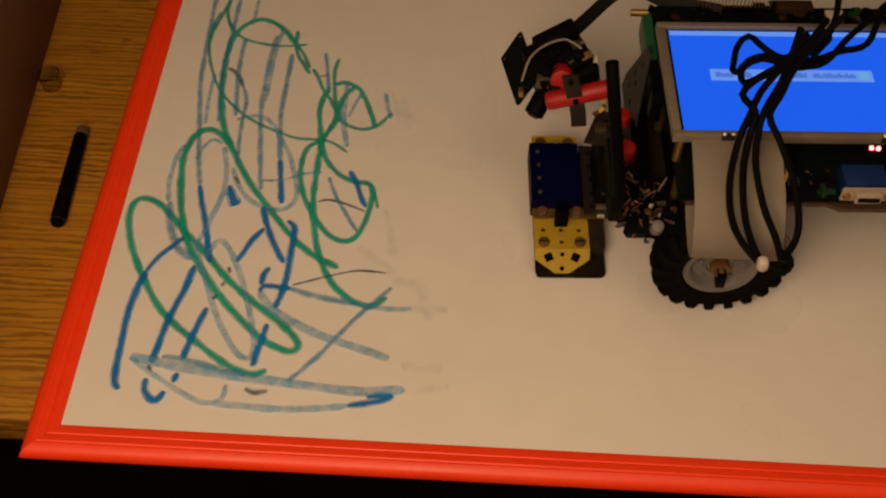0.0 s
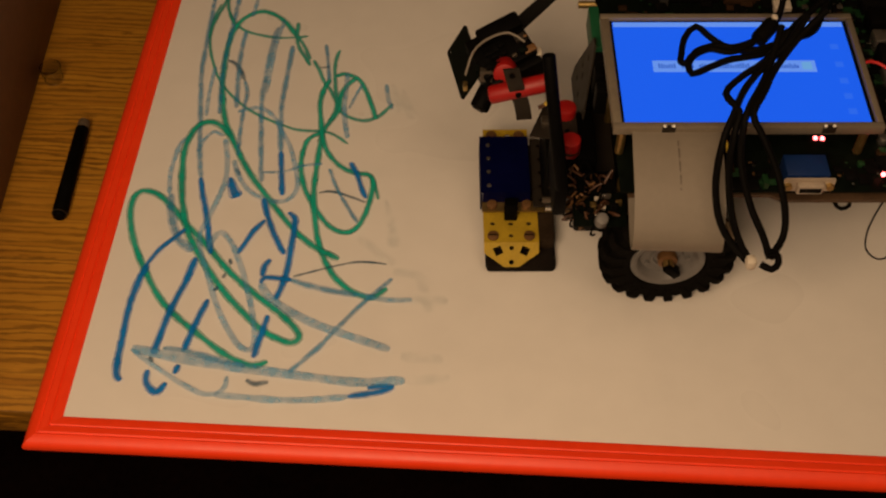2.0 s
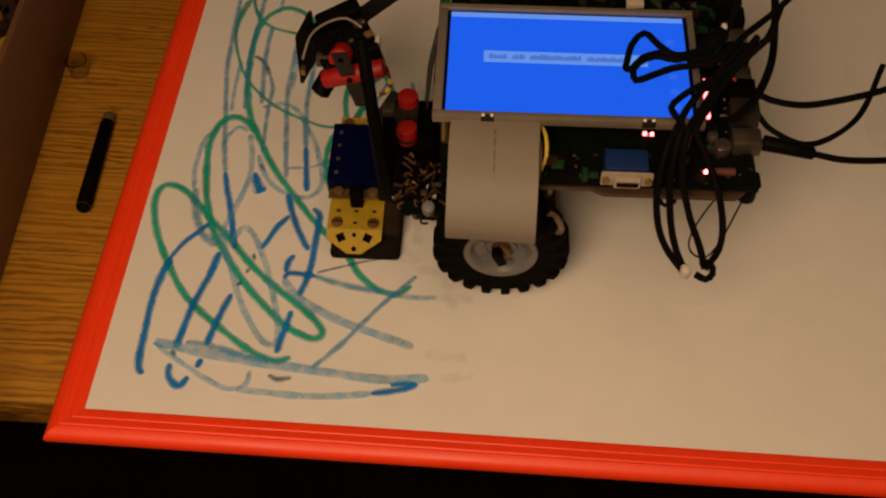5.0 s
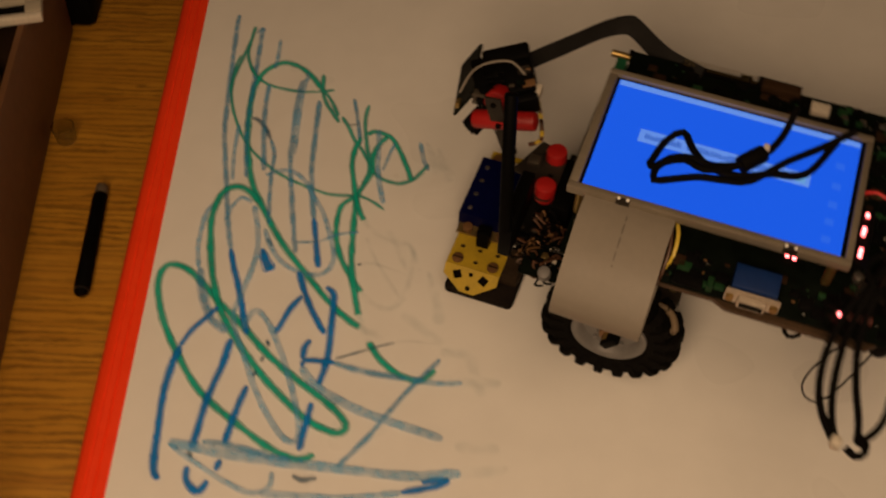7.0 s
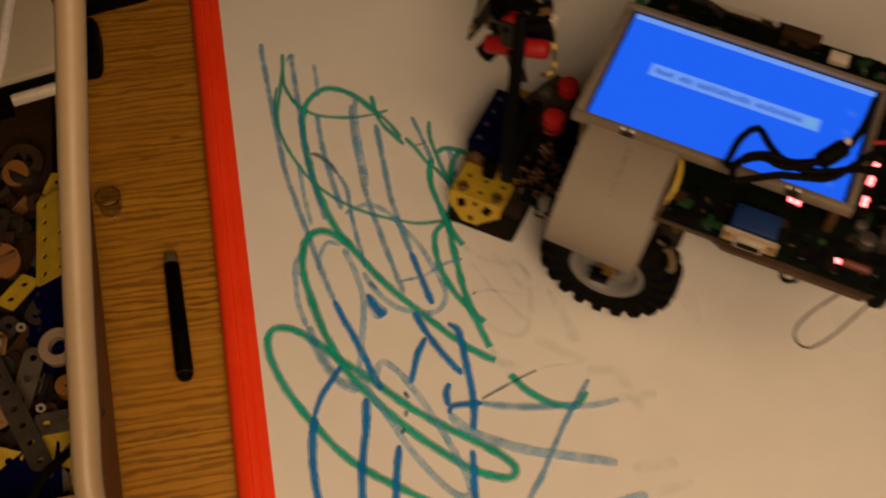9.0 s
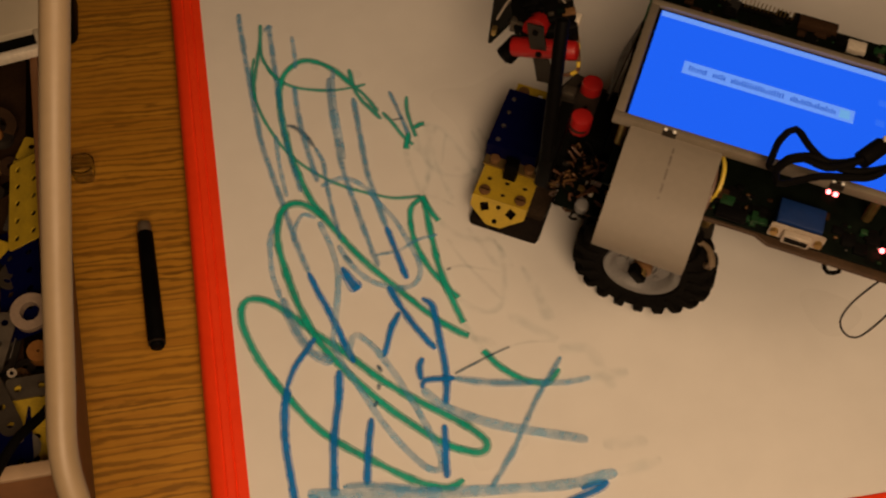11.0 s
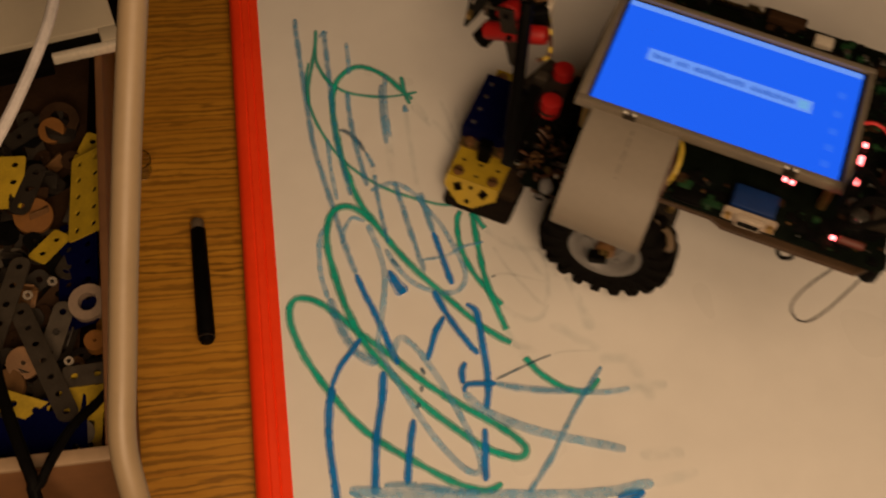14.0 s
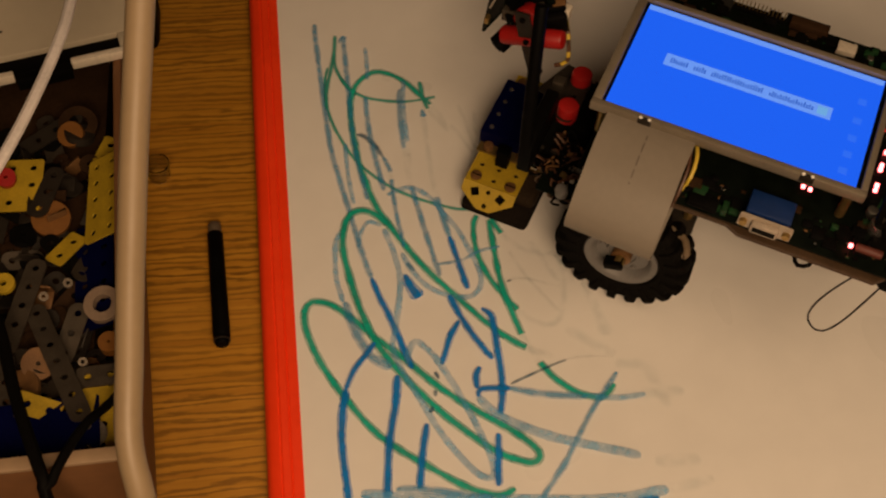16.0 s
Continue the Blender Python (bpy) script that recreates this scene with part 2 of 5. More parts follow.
def tube(points, r, seg=8, step=0.004, bm=None, lean=(0.3, 0.2, 1)):
    """A cable along a smooth curve."""
    bm = bm or bmesh.new()
    ps = spline(points, step)
    rings, up = [], Vector(lean).normalized()
    for i, p in enumerate(ps):
        d = (ps[min(i + 1, len(ps) - 1)] - ps[max(i - 1, 0)]).normalized()
        s = d.cross(up)
        if s.length < 0.05:
            s = d.cross(Vector((1, 0, 0)))
        s.normalize()
        n = s.cross(d).normalized()
        rings.append([bm.verts.new(p + r * (math.cos(a) * s + math.sin(a) * n)) for a in (2 * math.pi * k / seg for k in range(seg))])
    for r1, r2 in zip(rings, rings[1:]):
        for k in range(seg):
            bm.faces.new((r1[k], r1[(k + 1) % seg], r2[(k + 1) % seg], r2[k]))
    bm.faces.new(list(reversed(rings[0])))
    bm.faces.new(rings[-1])
    return bm


def strap(points, across, width, thick, bm=None, step=0.004):
    """A flat band along a curve, its width lying along one direction."""
    bm = bm or bmesh.new()
    ps, w = spline(points, step), Vector(across).normalized() * width / 2
    rows = []
    for i, p in enumerate(ps):
        d = (ps[min(i + 1, len(ps) - 1)] - ps[max(i - 1, 0)]).normalized()
        n = d.cross(w).normalized() * thick / 2
        rows.append([bm.verts.new(p + a) for a in (-w - n, w - n, w + n, -w + n)])
    for r1, r2 in zip(rows, rows[1:]):
        for k in range(4):
            bm.faces.new((r1[k], r1[(k + 1) % 4], r2[(k + 1) % 4], r2[k]))
    bm.faces.new(rows[0])
    bm.faces.new(list(reversed(rows[-1])))
    bmesh.ops.recalc_face_normals(bm, faces=bm.faces[:])
    return bm


def perforated(outline, holes, thick, z=0.0):
    """A flat metal plate, its outline and holes (x, y, radius, corners and turn if not round) cut right through."""
    bm = bmesh.new()
    loops = [outline]
    for x, y, r, *more in holes:
        n, turn = (more or (10, 0))[:2]
        loops.append([(x + r * math.cos(2 * math.pi * k / n + radians(turn)), y + r * math.sin(2 * math.pi * k / n + radians(turn))) for k in range(n)])
    for loop in loops:
        vs = [bm.verts.new((x, y, z)) for x, y in loop]
        for a, b in zip(vs, vs[1:] + vs[:1]):
            bm.edges.new((a, b))
    bmesh.ops.triangle_fill(bm, use_beauty=True, use_dissolve=False, edges=bm.edges[:])
    faces = [f for f in bm.faces if not any((f.calc_center_median().xy - Vector((x, y))).length < r * (0.8 if not more else 0.35) for x, y, r, *more in holes)]
    bmesh.ops.delete(bm, geom=[f for f in bm.faces if f not in faces], context="FACES")
    ext = bmesh.ops.extrude_face_region(bm, geom=bm.faces[:])
    bmesh.ops.translate(bm, verts=[v for v in ext["geom"] if isinstance(v, bmesh.types.BMVert)], vec=(0, 0, thick))
    bmesh.ops.recalc_face_normals(bm, faces=bm.faces[:])
    return bm


def rounded(w, h, r, n=5):
    out = []
    for cx, cy, a0 in ((w / 2 - r, h / 2 - r, 0), (-w / 2 + r, h / 2 - r, 90), (-w / 2 + r, -h / 2 + r, 180), (w / 2 - r, -h / 2 + r, 270)):
        out += [(cx + r * math.cos(radians(a0 + 90 * k / n)), cy + r * math.sin(radians(a0 + 90 * k / n))) for k in range(n + 1)]
    return out



# ---- room ----
def setting(name, bm, material, label, category):
    return tagged(part(name, bm, material, smooth=False), label, category, kind="structure")


setting("floor", block((-2, -2, -0.80), (2.5, 2.5, -0.75)), SHADED_FLOOR, "dark brown carpet, the table's deep shade put into its colour", "floor")
# Ceiling and walls are never in view: added to enclose and bounce warm light.
setting("ceiling", block((-2, -2, 1.75), (2.5, 2.5, 1.80)), WALL, "plain warm ceiling, added out of view", "ceiling")
setting("wall_north", block((-2, 2.5, -0.75), (2.5, 2.6, 1.75)), WALL, "plain warm painted wall, added out of view", "wall")
setting("wall_south", block((-2, -2.1, -0.75), (2.5, -2, 1.75)), WALL, "plain warm painted wall, added out of view", "wall")
setting("wall_west", block((-2.1, -2, -0.75), (-2, 2.5, 1.75)), WALL, "plain warm painted wall, added out of view", "wall")
setting("wall_east", block((2.5, -2, -0.75), (2.6, 2.5, 1.75)), WALL, "plain warm painted wall, added out of view", "wall")

# ---- table ----
TABLE_Z = -0.012
table = thing("table", "oak veneered table with dark horizontal grain", "table")
part("tabletop", block((-0.75, 0.008, TABLE_Z - 0.028), (1.0, 0.95, TABLE_Z), 0.002), OAK, table)
for x, y in ((-0.68, 0.08), (0.93, 0.08), (-0.68, 0.88), (0.93, 0.88)):
    part("leg", block((x - 0.03, y - 0.03, -0.75), (x + 0.03, y + 0.03, TABLE_Z - 0.028), 0.003), OAK, table)

# ---- whiteboard ----
board = thing("whiteboard", "whiteboard with ridged orange-red frame and marker scribbles, lying on the table", "whiteboard")
BW, BH = 1.10, 0.80
part("panel", block((-0.006, -0.006, -0.0085), (BW + 0.006, BH + 0.006, 0)), WHITE, board, "off-white glossy writing surface", smooth=False)


def rail(name, length, m):
    """One mitred frame rail: three shallow ridges over a rounded outer edge."""
    bm = bmesh.new()
    prof = [(0.0, -0.0005), (0.0, 0.0008), (-0.0014, 0.0014), (-0.0060, 0.0018), (-0.0068, 0.0012), (-0.0078, 0.0022), (-0.0118, 0.0028),
            (-0.0128, 0.0020), (-0.0138, 0.0026), (-0.0180, 0.0018), (-0.0206, 0.0000), (-0.0218, -0.0026), (-0.0212, -0.0062), (-0.0180, -0.0090), (-0.0150, -0.0115), (0.0, -0.0115)]
    a, b = [], []
    for y, z in prof:
        a.append(bm.verts.new((y, y, z)))
        b.append(bm.verts.new((length - y, y, z)))
    n = len(prof)
    for k in range(n):
        bm.faces.new((a[k], a[(k + 1) % n], b[(k + 1) % n], b[k]))
    bm.faces.new(a)
    bm.faces.new(list(reversed(b)))
    bmesh.ops.recalc_face_normals(bm, faces=bm.faces[:])
    bmesh.ops.transform(bm, matrix=m, verts=bm.verts[:])
    return part(name, bm, RED_FRAME, board, "orange-red ridged plastic rail")


rail("frame_rail", BW, pose(0, 0, 0))
rail("frame_rail", BH, pose(BW, 0, 0, 0, 0, 90))
rail("frame_rail", BW, pose(BW, BH, 0, 0, 0, 180))
rail("frame_rail", BH, pose(0, BH, 0, 0, 0, -90))

# ---- the robot's way over the board: seconds, x, y, heading ----
ROUTE = [
    (0, 0.4206, 0.1139, 2.62),
    (0.5, 0.4239, 0.1142, 4.96),
    (1, 0.4065, 0.1118, 6.86),
    (1.5, 0.3990, 0.1113, 4.33),
    (2, 0.3859, 0.1100, 3.17),
    (2.5, 0.3861, 0.1112, 4.80),
    (3, 0.3778, 0.1088, 5.30),
    (3.5, 0.3696, 0.1096, 3.63),
    (4.3, 0.33, 0.1086, 2.6),
    (4.9, 0.262, 0.1085, 1.6),
    (5.4, 0.256, 0.1085, 1.2),
    (5.8, 0.2898, 0.1039, 0.82),
    (6, 0.3229, 0.1076, 1.09),
    (6.5, 0.3337, 0.1057, -3.44),
    (7, 0.3070, 0.1135, -18.28),
    (7.5, 0.2731, 0.1273, -38.40),
    (8, 0.2765, 0.1290, -31.45),
    (8.5, 0.2717, 0.1311, -29.92),
    (9, 0.2197, 0.1682, -34.88),
    (9.2, 0.1961, 0.1842, -34.85),
    (9.5, 0.194, 0.1885, -33.2),
    (10.2, 0.214, 0.175, -32),
    (10.8, 0.245, 0.154, -30.2),
    (11.3, 0.2601, 0.1440, -28.49),
    (11.5, 0.2597, 0.1452, -27.83),
    (12, 0.2462, 0.1505, -31.01),
    (12.5, 0.2362, 0.1575, -31.16),
    (13, 0.2279, 0.1627, -30.87),
    (13.5, 0.1703, 0.1993, -29.78),
    (13.6, 0.1516, 0.2105, -30.51),
    (14, 0.2080, 0.1773, -29.50),
    (14.5, 0.2340, 0.1600, -28.97),
    (15, 0.2245, 0.1658, -31.01),
    (15.5, 0.2159, 0.1717, -30.46),
    (16, 0.2079, 0.1759, -30.07),
]


def on_route(t):
    """The robot's pose on the board at t seconds, eased between the rows."""
    if t <= ROUTE[0][0]:
        return ROUTE[0][1:]
    for a, b in zip(ROUTE, ROUTE[1:]):
        if a[0] <= t <= b[0]:
            u = (t - a[0]) / (b[0] - a[0])
            return tuple(p + (q - p) * u for p, q in zip(a[1:], b[1:]))
    return ROUTE[-1][1:]


SWEEP = [(k * 0.1, on_route(k * 0.1)) for k in range(161)]


def wiped_at(x, y):
    """When the robot's eraser first passes over a spot of the board, or None."""
    for t, (rx, ry, a) in SWEEP:
        c, s = math.cos(radians(a)), math.sin(radians(a))
        u, v = c * (x - rx) + s * (y - ry), -s * (x - rx) + c * (y - ry)
        if -0.110 < u < -0.068 and 0.026 < v < 0.126:
            return t
    return None


WIPED = []
STROKES = 0


def ink(kind, width, text):
    """A marker stroke through board places in millimetres. What the eraser reaches is cut into pieces that it takes away."""
    global STROKES
    STROKES += 1
    if kind == "G" and width < 2.5:
        kind = "H"
    z = 0.0005 + 0.000013 * STROKES
    pts = spline([(*(float(v) / 1000 for v in w.split(",")), 0) for w in text.split()], 0.0022)
    n = len(pts)
    sides = []
    for i, p in enumerate(pts):
        d = (pts[min(i + 1, n - 1)] - pts[max(i - 1, 0)]).normalized()
        w = (width * (1.2 if kind == "L" else 1.32) + 0.3) / 2000 * (1 + 0.22 * noise.noise((p.x * 90, p.y * 90, STROKES * 3.1))) * (0.55 if i in (0, n - 1) else 0.92 if i in (1, n - 2) else 1)
        if width > 5:
            w *= (0.35 + 0.65 * (i / (n - 1)) ** 0.6)
        q = Vector((-d.y, d.x, 0)) * w
        sides.append((p + q * 1.22, p + q * 0.68, p - q * 0.68, p - q * 1.22))
    when = [wiped_at(p.x, p.y) if kind != "F" else None for p in pts]
    runs, i = [], 0
    while i < n - 1:
        j = i + 1
        while j < n - 1 and ((when[j] is None) == (when[i] is None)) and (when[i] is None or abs(when[j] - when[i]) < 0.25):
            j += 1
        runs.append((i, j))
        i = j
    for i, j in runs:
        bm = bmesh.new()
        top = [[bm.verts.new((*v.xy, 0.00012 + k * 1.5e-6)) for v in sides[k]] for k in range(i, j + 1)]
        low = [[bm.verts.new((*v.xy, -0.0001)) for v in sides[k]] for k in range(i, j + 1)]
        for a, b, c, d in zip(top, top[1:], low, low[1:]):
            bm.faces.new((a[1], a[2], b[2], b[1]))
            for f in ((a[0], a[1], b[1], b[0]), (a[2], a[3], b[3], b[2]), (a[0], b[0], d[0], c[0]), (a[3], c[3], d[3], b[3])):
                bm.faces.new(f).material_index = 1
        ob = part("ink_stroke", bm, INKS[kind], board, smooth=False)
        ob.data.materials.append(SOFT[kind])
        ob.location.z = z
        if when[i] is not None:
            WIPED.append((ob, when[i], z))
            ghost = new("ink_smear", ob.data.copy())
            ghost.parent = board
            ghost.location.z = z - 0.0002
            ghost.data.materials[0], ghost.data.materials[1] = INKS["F"], SOFT["F"]


ink("G", 3.4, "125,48 119,45 111,45 94,53 72,69 49,88 32,111 16,140 8,163 6,178 9,187 15,189 25,185 38,173 51,158 67,142 87,120 105,104 123,90 136,79 143,70 142,65 138,63 131,65 118,72 100,88 86,103 71,122 59,140 50,157 42,183 37,210 35,230 37,247 42,257 50,260 59,256 67,246")
ink("G", 3.2, "103,360 94,374 83,384 71,388 60,382 52,369 49,348 50,319 53,294 60,264 69,244 86,213 105,187 125,162 143,145 163,134")
ink("G", 1.8, "35,395 32,378 32,358 37,334 47,309 57,294 73,278 88,268 103,261 116,256 130,255 138,255 148,251 158,243")
ink("G", 1.8, "43,387 49,374 60,364 75,359 89,357 103,358 113,360")
ink("G", 2.4, "103,376 104,358 108,345 114,335 119,326")
ink("G", 2.4, "102,362 111,349 118,333")
ink("G", 2.4, "121,332 127,321 132,309 138,300 143,290 148,278 156,271 165,268 172,269 180,274 189,287")
ink("G", 2.4, "141,345 139,332 140,317 142,302 145,286 144,274 140,260")
ink("G", 3.0, "157,313 151,305 147,292 147,278 142,266 138,255 137,239 137,216 138,192 142,168 147,148 156,127 167,113 179,105 190,103 199,111")
ink("G", 2.8, "138,255 128,247 125,235 125,221 128,205 134,191 142,177 153,163 164,158 172,162 177,173 180,189 181,205 177,213 169,214 160,217 151,224 143,235 138,248 135,265 132,283 133,299 137,311")
ink("G", 2.6, "141,315 147,318 154,316 161,311 167,299 172,286 177,270")
ink("G", 2.0, "178,213 183,201 186,190")
ink("M", 2.2, "129,351 133,330 137,305")
ink("D", 1.4, "127,324 135,325")
ink("L", 2.6, "150,320 151,297 152,275 157,249")
ink("L", 2.2, "182,308 185,292 189,281")
ink("L", 1.6, "163,307 159,294 155,280")
ink("M", 2.6, "28,441 28,420 32,324 36,293 41,263 46,233 49,217 52,204")
ink("B", 3.0, "52,204 56,189 61,174 66,156 72,134")
ink("M", 2.6, "49,427 49,399 49,369 49,342 49,324 51,300 55,269")
ink("M", 2.6, "61,363 61,339 62,321 64,301 67,276")
ink("D", 2.4, "52,328 57,326 64,317 69,306")
ink("M", 2.2, "69,306 73,292 73,273 74,253 76,227")
ink("M", 2.6, "87,369 85,346 85,315 86,283 90,254 94,225 98,202")
ink("L", 2.2, "91,378 88,350 88,321 88,293")
ink("M", 2.8, "102,348 102,316 102,284 105,254 108,233")
ink("B", 3.0, "108,233 112,209 115,190")
ink("B", 6, "74,205 78,194 82,186")
ink("D", 2.0, "77,214 81,207")
ink("L", 2.0, "45,229 48,241 54,250 62,246")
ink("L", 2.4, "37,246 31,237 29,221 29,204 32,187")
ink("M", 4.0, "33,187 36,172 41,157 48,144 59,136")
ink("L", 2.0, "43,320 43,293 45,266")
ink("L", 2.4, "69,272 85,277 98,268 106,253 114,239 121,218 125,200 123,190 116,184 104,185 90,193 80,207 74,222")
ink("L", 1.4, "97,211 114,213 126,219 141,222")
ink("L", 2.6, "64,243 69,222 71,202 69,187 67,177 64,163 61,152 63,141 67,129 74,113 82,94 91,77 102,61 109,56 113,57 114,64 110,82 104,101 96,122 88,139 82,148 76,153 71,146 69,137")
ink("B", 3.4, "31,28 28,31 26,38 25,59 24,87 26,108 29,123")
ink("B", 2.6, "29,123 35,136 44,147 50,155")
ink("B", 3.4, "62,130 59,110 53,86 50,65 48,49")
ink("D", 2.4, "46,47 49,43")
ink("B", 3.4, "61,28 57,21 53,22 48,28 47,37")
ink("B", 3.2, "77,95 72,75 68,53")
ink("B", 3.2, "67,42 65,35")
ink("B", 3.0, "106,166 99,155 95,145 91,135")
ink("D", 2.2, "86,130 88,125")
ink("D", 2.2, "84,113 85,117")
ink("D", 2.4, "80,102 82,106")
ink("B", 3.2, "102,186 108,168 116,150 124,136")
ink("B", 3.2, "122,174 127,169 128,161 128,146 128,127 126,108 123,97")
ink("B", 3.2, "120,84 118,70 116,57 115,50")
ink("B", 3.2, "115,131 112,126 111,116")
ink("B", 3.0, "111,110 113,115 123,115 132,114")
ink("M", 3.0, "132,114 148,109 164,106 180,104")
ink("L", 2.6, "180,104 200,101 217,102")
ink("D", 1.0, "133,117 146,122 162,128 177,132 189,132 197,131")
ink("L", 3.8, "111,110 118,100 131,90 152,79 172,72 187,67 205,61")
ink("M", 2.4, "202,119 191,106 181,94 169,77 158,61 148,49 140,40")
ink("L", 4.4, "33,53 45,51 65,47 96,43 126,40 157,37 187,35 217,38")
ink("M", 3.0, "54,54 72,52 91,47 111,43")
ink("L", 2.2, "34,52 43,45 56,37 69,29 79,24 87,21 96,22 100,27 100,35")
ink("L", 3.0, "94,21 111,20 137,19 163,21 181,24")
ink("B", 3.0, "181,24 195,27 205,30 210,33")
ink("B", 2.4, "210,33 202,33 193,31")
ink("D", 2.4, "113,33 119,30 128,32")
ink("B", 2.8, "162,224 168,213 173,199 177,190")
ink("M", 2.2, "159,190 166,178 173,167")
ink("D", 1.2, "142,193 148,195 156,194 167,190 177,186")
ink("M", 2.0, "147,217 153,202 159,190")
ink("F", 6, "187,308 193,290 198,275")
ink("F", 6, "196,302 201,284 206,271")
ink("F", 5, "175,154 188,143 203,131")
ink("F", 6, "192,189 198,166 201,146")
ink("F", 5, "202,125 220,122 225,108 230,92")
ink("F", 5, "203,102 223,102 242,102")
ink("F", 5, "213,56 241,55")
ink("F", 5, "217,38 231,39 246,42")
ink("G", 2.2, "43,427 41,409 37,390 33,371 32,353")
ink("G", 2.0, "41,409 41,395 45,381 51,370")
ink("L", 2.2, "65,413 65,396 64,380")
ink("L", 1.8, "45,419 48,424 52,424")

# ---- robot ----
robot = thing("robot", "home-built wheeled robot with lit blue screen, circuit boards and board eraser", "robot")

# lit screen panel
# Near-white colour that paints the highlight on the solder dots.
SOLDER_GLINT = mat("solder_glint_white", (0.95, 0.93, 0.88), 0.25, spread=0.03)
lcd = part("screen_panel", block((-0.0435, 0.0255, 0.1430), (0.1165, 0.1245, 0.1462), 0.0008), BLACK, robot, "black backed display panel")
for lo, hi in (((-0.0455, 0.0245, 0.1425), (0.1170, 0.0292, 0.1490)), ((-0.0455, 0.1208, 0.1425), (0.1170, 0.1250, 0.1490)),
               ((-0.0455, 0.0294, 0.1425), (-0.0400, 0.1206, 0.1488)), ((0.1130, 0.0294, 0.1425), (0.1170, 0.1206, 0.1488))):
    part("bezel", block(lo, hi, 0.0006), BEZEL, lcd, "grey steel screen bezel")
part("display", block((-0.0380, 0.0305, 0.1462), (0.1105, 0.1190, 0.1468)), SCREEN, lcd, "glowing blue screen", smooth=False)
part("taskbar", block((-0.0375, 0.1145, 0.1468), (0.1100, 0.1186, 0.1470)), SCREEN_BAR, lcd, "pale blue bar along the screen", smooth=False)
BANNER = pose(0.0350, 0.0785, 0.1468)
part("banner", block((-0.0510, -0.0050, 0), (0.0510, 0.0050, 0.0002), m=BANNER), SCREEN_BAR, lcd, "pale banner on the blue screen", smooth=False)
x = -0.0475
for w in (0.0120, 0.0085, 0.0330, 0.0275):
    bm = bmesh.new()
    k = x
    while k < x + w - 0.001:
        h = random.uniform(0.0024, 0.0046)
        block((k, -0.0020, 0.0002), (k + 0.0010, h - 0.0020, 0.0003), m=BANNER, bm=bm)
        k += 0.0016
    part("banner_word", bm, SCREEN_TEXT, lcd, "dark blue word bar", smooth=False)
    x += w + 0.0025
part("banner_mark", block((0.0425, -0.0030, 0.0002), (0.0485, 0.0034, 0.0003), 0.0, BANNER), SCREEN_GREEN, lcd, "green emblem square", smooth=False)
for i, y in enumerate((0.0960, 0.0800, 0.0655, 0.0525, 0.0395)):
    part("screen_icon", block((0.0985, y - 0.0022, 0.1468), (0.1035, y + 0.0024, 0.1470)), SCREEN_ICON, lcd, "small pale desktop icon", smooth=False)
for x in (-0.0124, 0.0836):
    tab = part("screen_contact", block((x - 0.0040, 0.0240, 0.1440), (x + 0.0040, 0.0264, 0.1492), 0.0003), DARKMETAL, lcd, "solder tab with two dots, their glint painted white")
    for k in (-0.0026, 0.0026):
        part("solder_dot", rod((x + k, 0.0252, 0.1490), (x + k, 0.0252, 0.1500), 0.0011, 10, bevel=0.0003), SOLDER_GLINT, tab)
for x in (-0.038, 0.110):
    for y in (0.033, 0.117):
        part("screen_standoff", rod((x, y, 0.118), (x, y, 0.143), 0.0028, 10), BRASS, robot)

# main circuit board and the layer under it
main = part("main_board", block((-0.040, 0.0005, 0.1165), (0.152, 0.176, 0.1181), 0.0003), PCB_DARK, robot, "green-black circuit board full of parts")
part("under_board", perforated([(-0.034, 0.004), (0.052, 0.004), (0.060, 0.000), (0.140, 0.000), (0.146, 0.006), (0.148, 0.168), (-0.034, 0.168)], [(0.1, 0.05, 0.004)], 0.003, 0.108), HARDBOARD, robot, "brown hardboard deck")


def chip(lo, hi, material, label="", bevel=0.0004):
    return part("component", block(lo, hi, bevel), material, main, label)


rnd = random.Random(4)
for k in range(520):
    side = k % 3
    if side == 0:
        x, y = rnd.uniform(0.020, 0.148), rnd.uniform(0.003, 0.024)
        if 0.052 < x < 0.092 and y < 0.021:
            continue
    elif side == 1:
        x, y = rnd.uniform(0.119, 0.149), rnd.uniform(0.020, 0.172)
    else:
        x, y = rnd.uniform(-0.036, 0.148), rnd.uniform(0.128, 0.174)
    w, d, h = rnd.choice(((0.0016, 0.0010, 0.0008), (0.0014, 0.0009, 0.0008), (0.0022, 0.0012, 0.001), (0.0012, 0.0022, 0.001), (0.0018, 0.0009, 0.0008), (0.003, 0.002, 0.0012), (0.006, 0.005, 0.0016), (0.008, 0.008, 0.002), (0.004, 0.0035, 0.003)))
    chip((x, y, 0.1181), (x + w, y + d, 0.1181 + h), rnd.choice((CHIP, CHIP, CHIP, TIN if w < 0.002 else CHIP, TIN if w < 0.0035 else CHIP, BROWN, CREAM if w < 0.0015 else CHIP, PCB, PCB, BOLT if w < 0.0025 else CHIP)))
# lower edge: a strip of lighter green with a slotted socket
chip((0.026, 0.001, 0.1182), (0.044, 0.009, 0.1225), CHIP, "slotted metal socket", 0.001)
chip((0.0285, 0.0006, 0.1195), (0.0415, 0.0012, 0.1213), BLACK)
chip((0.046, 0.002, 0.1182), (0.0495, 0.010, 0.1235), PCB, "green terminal")
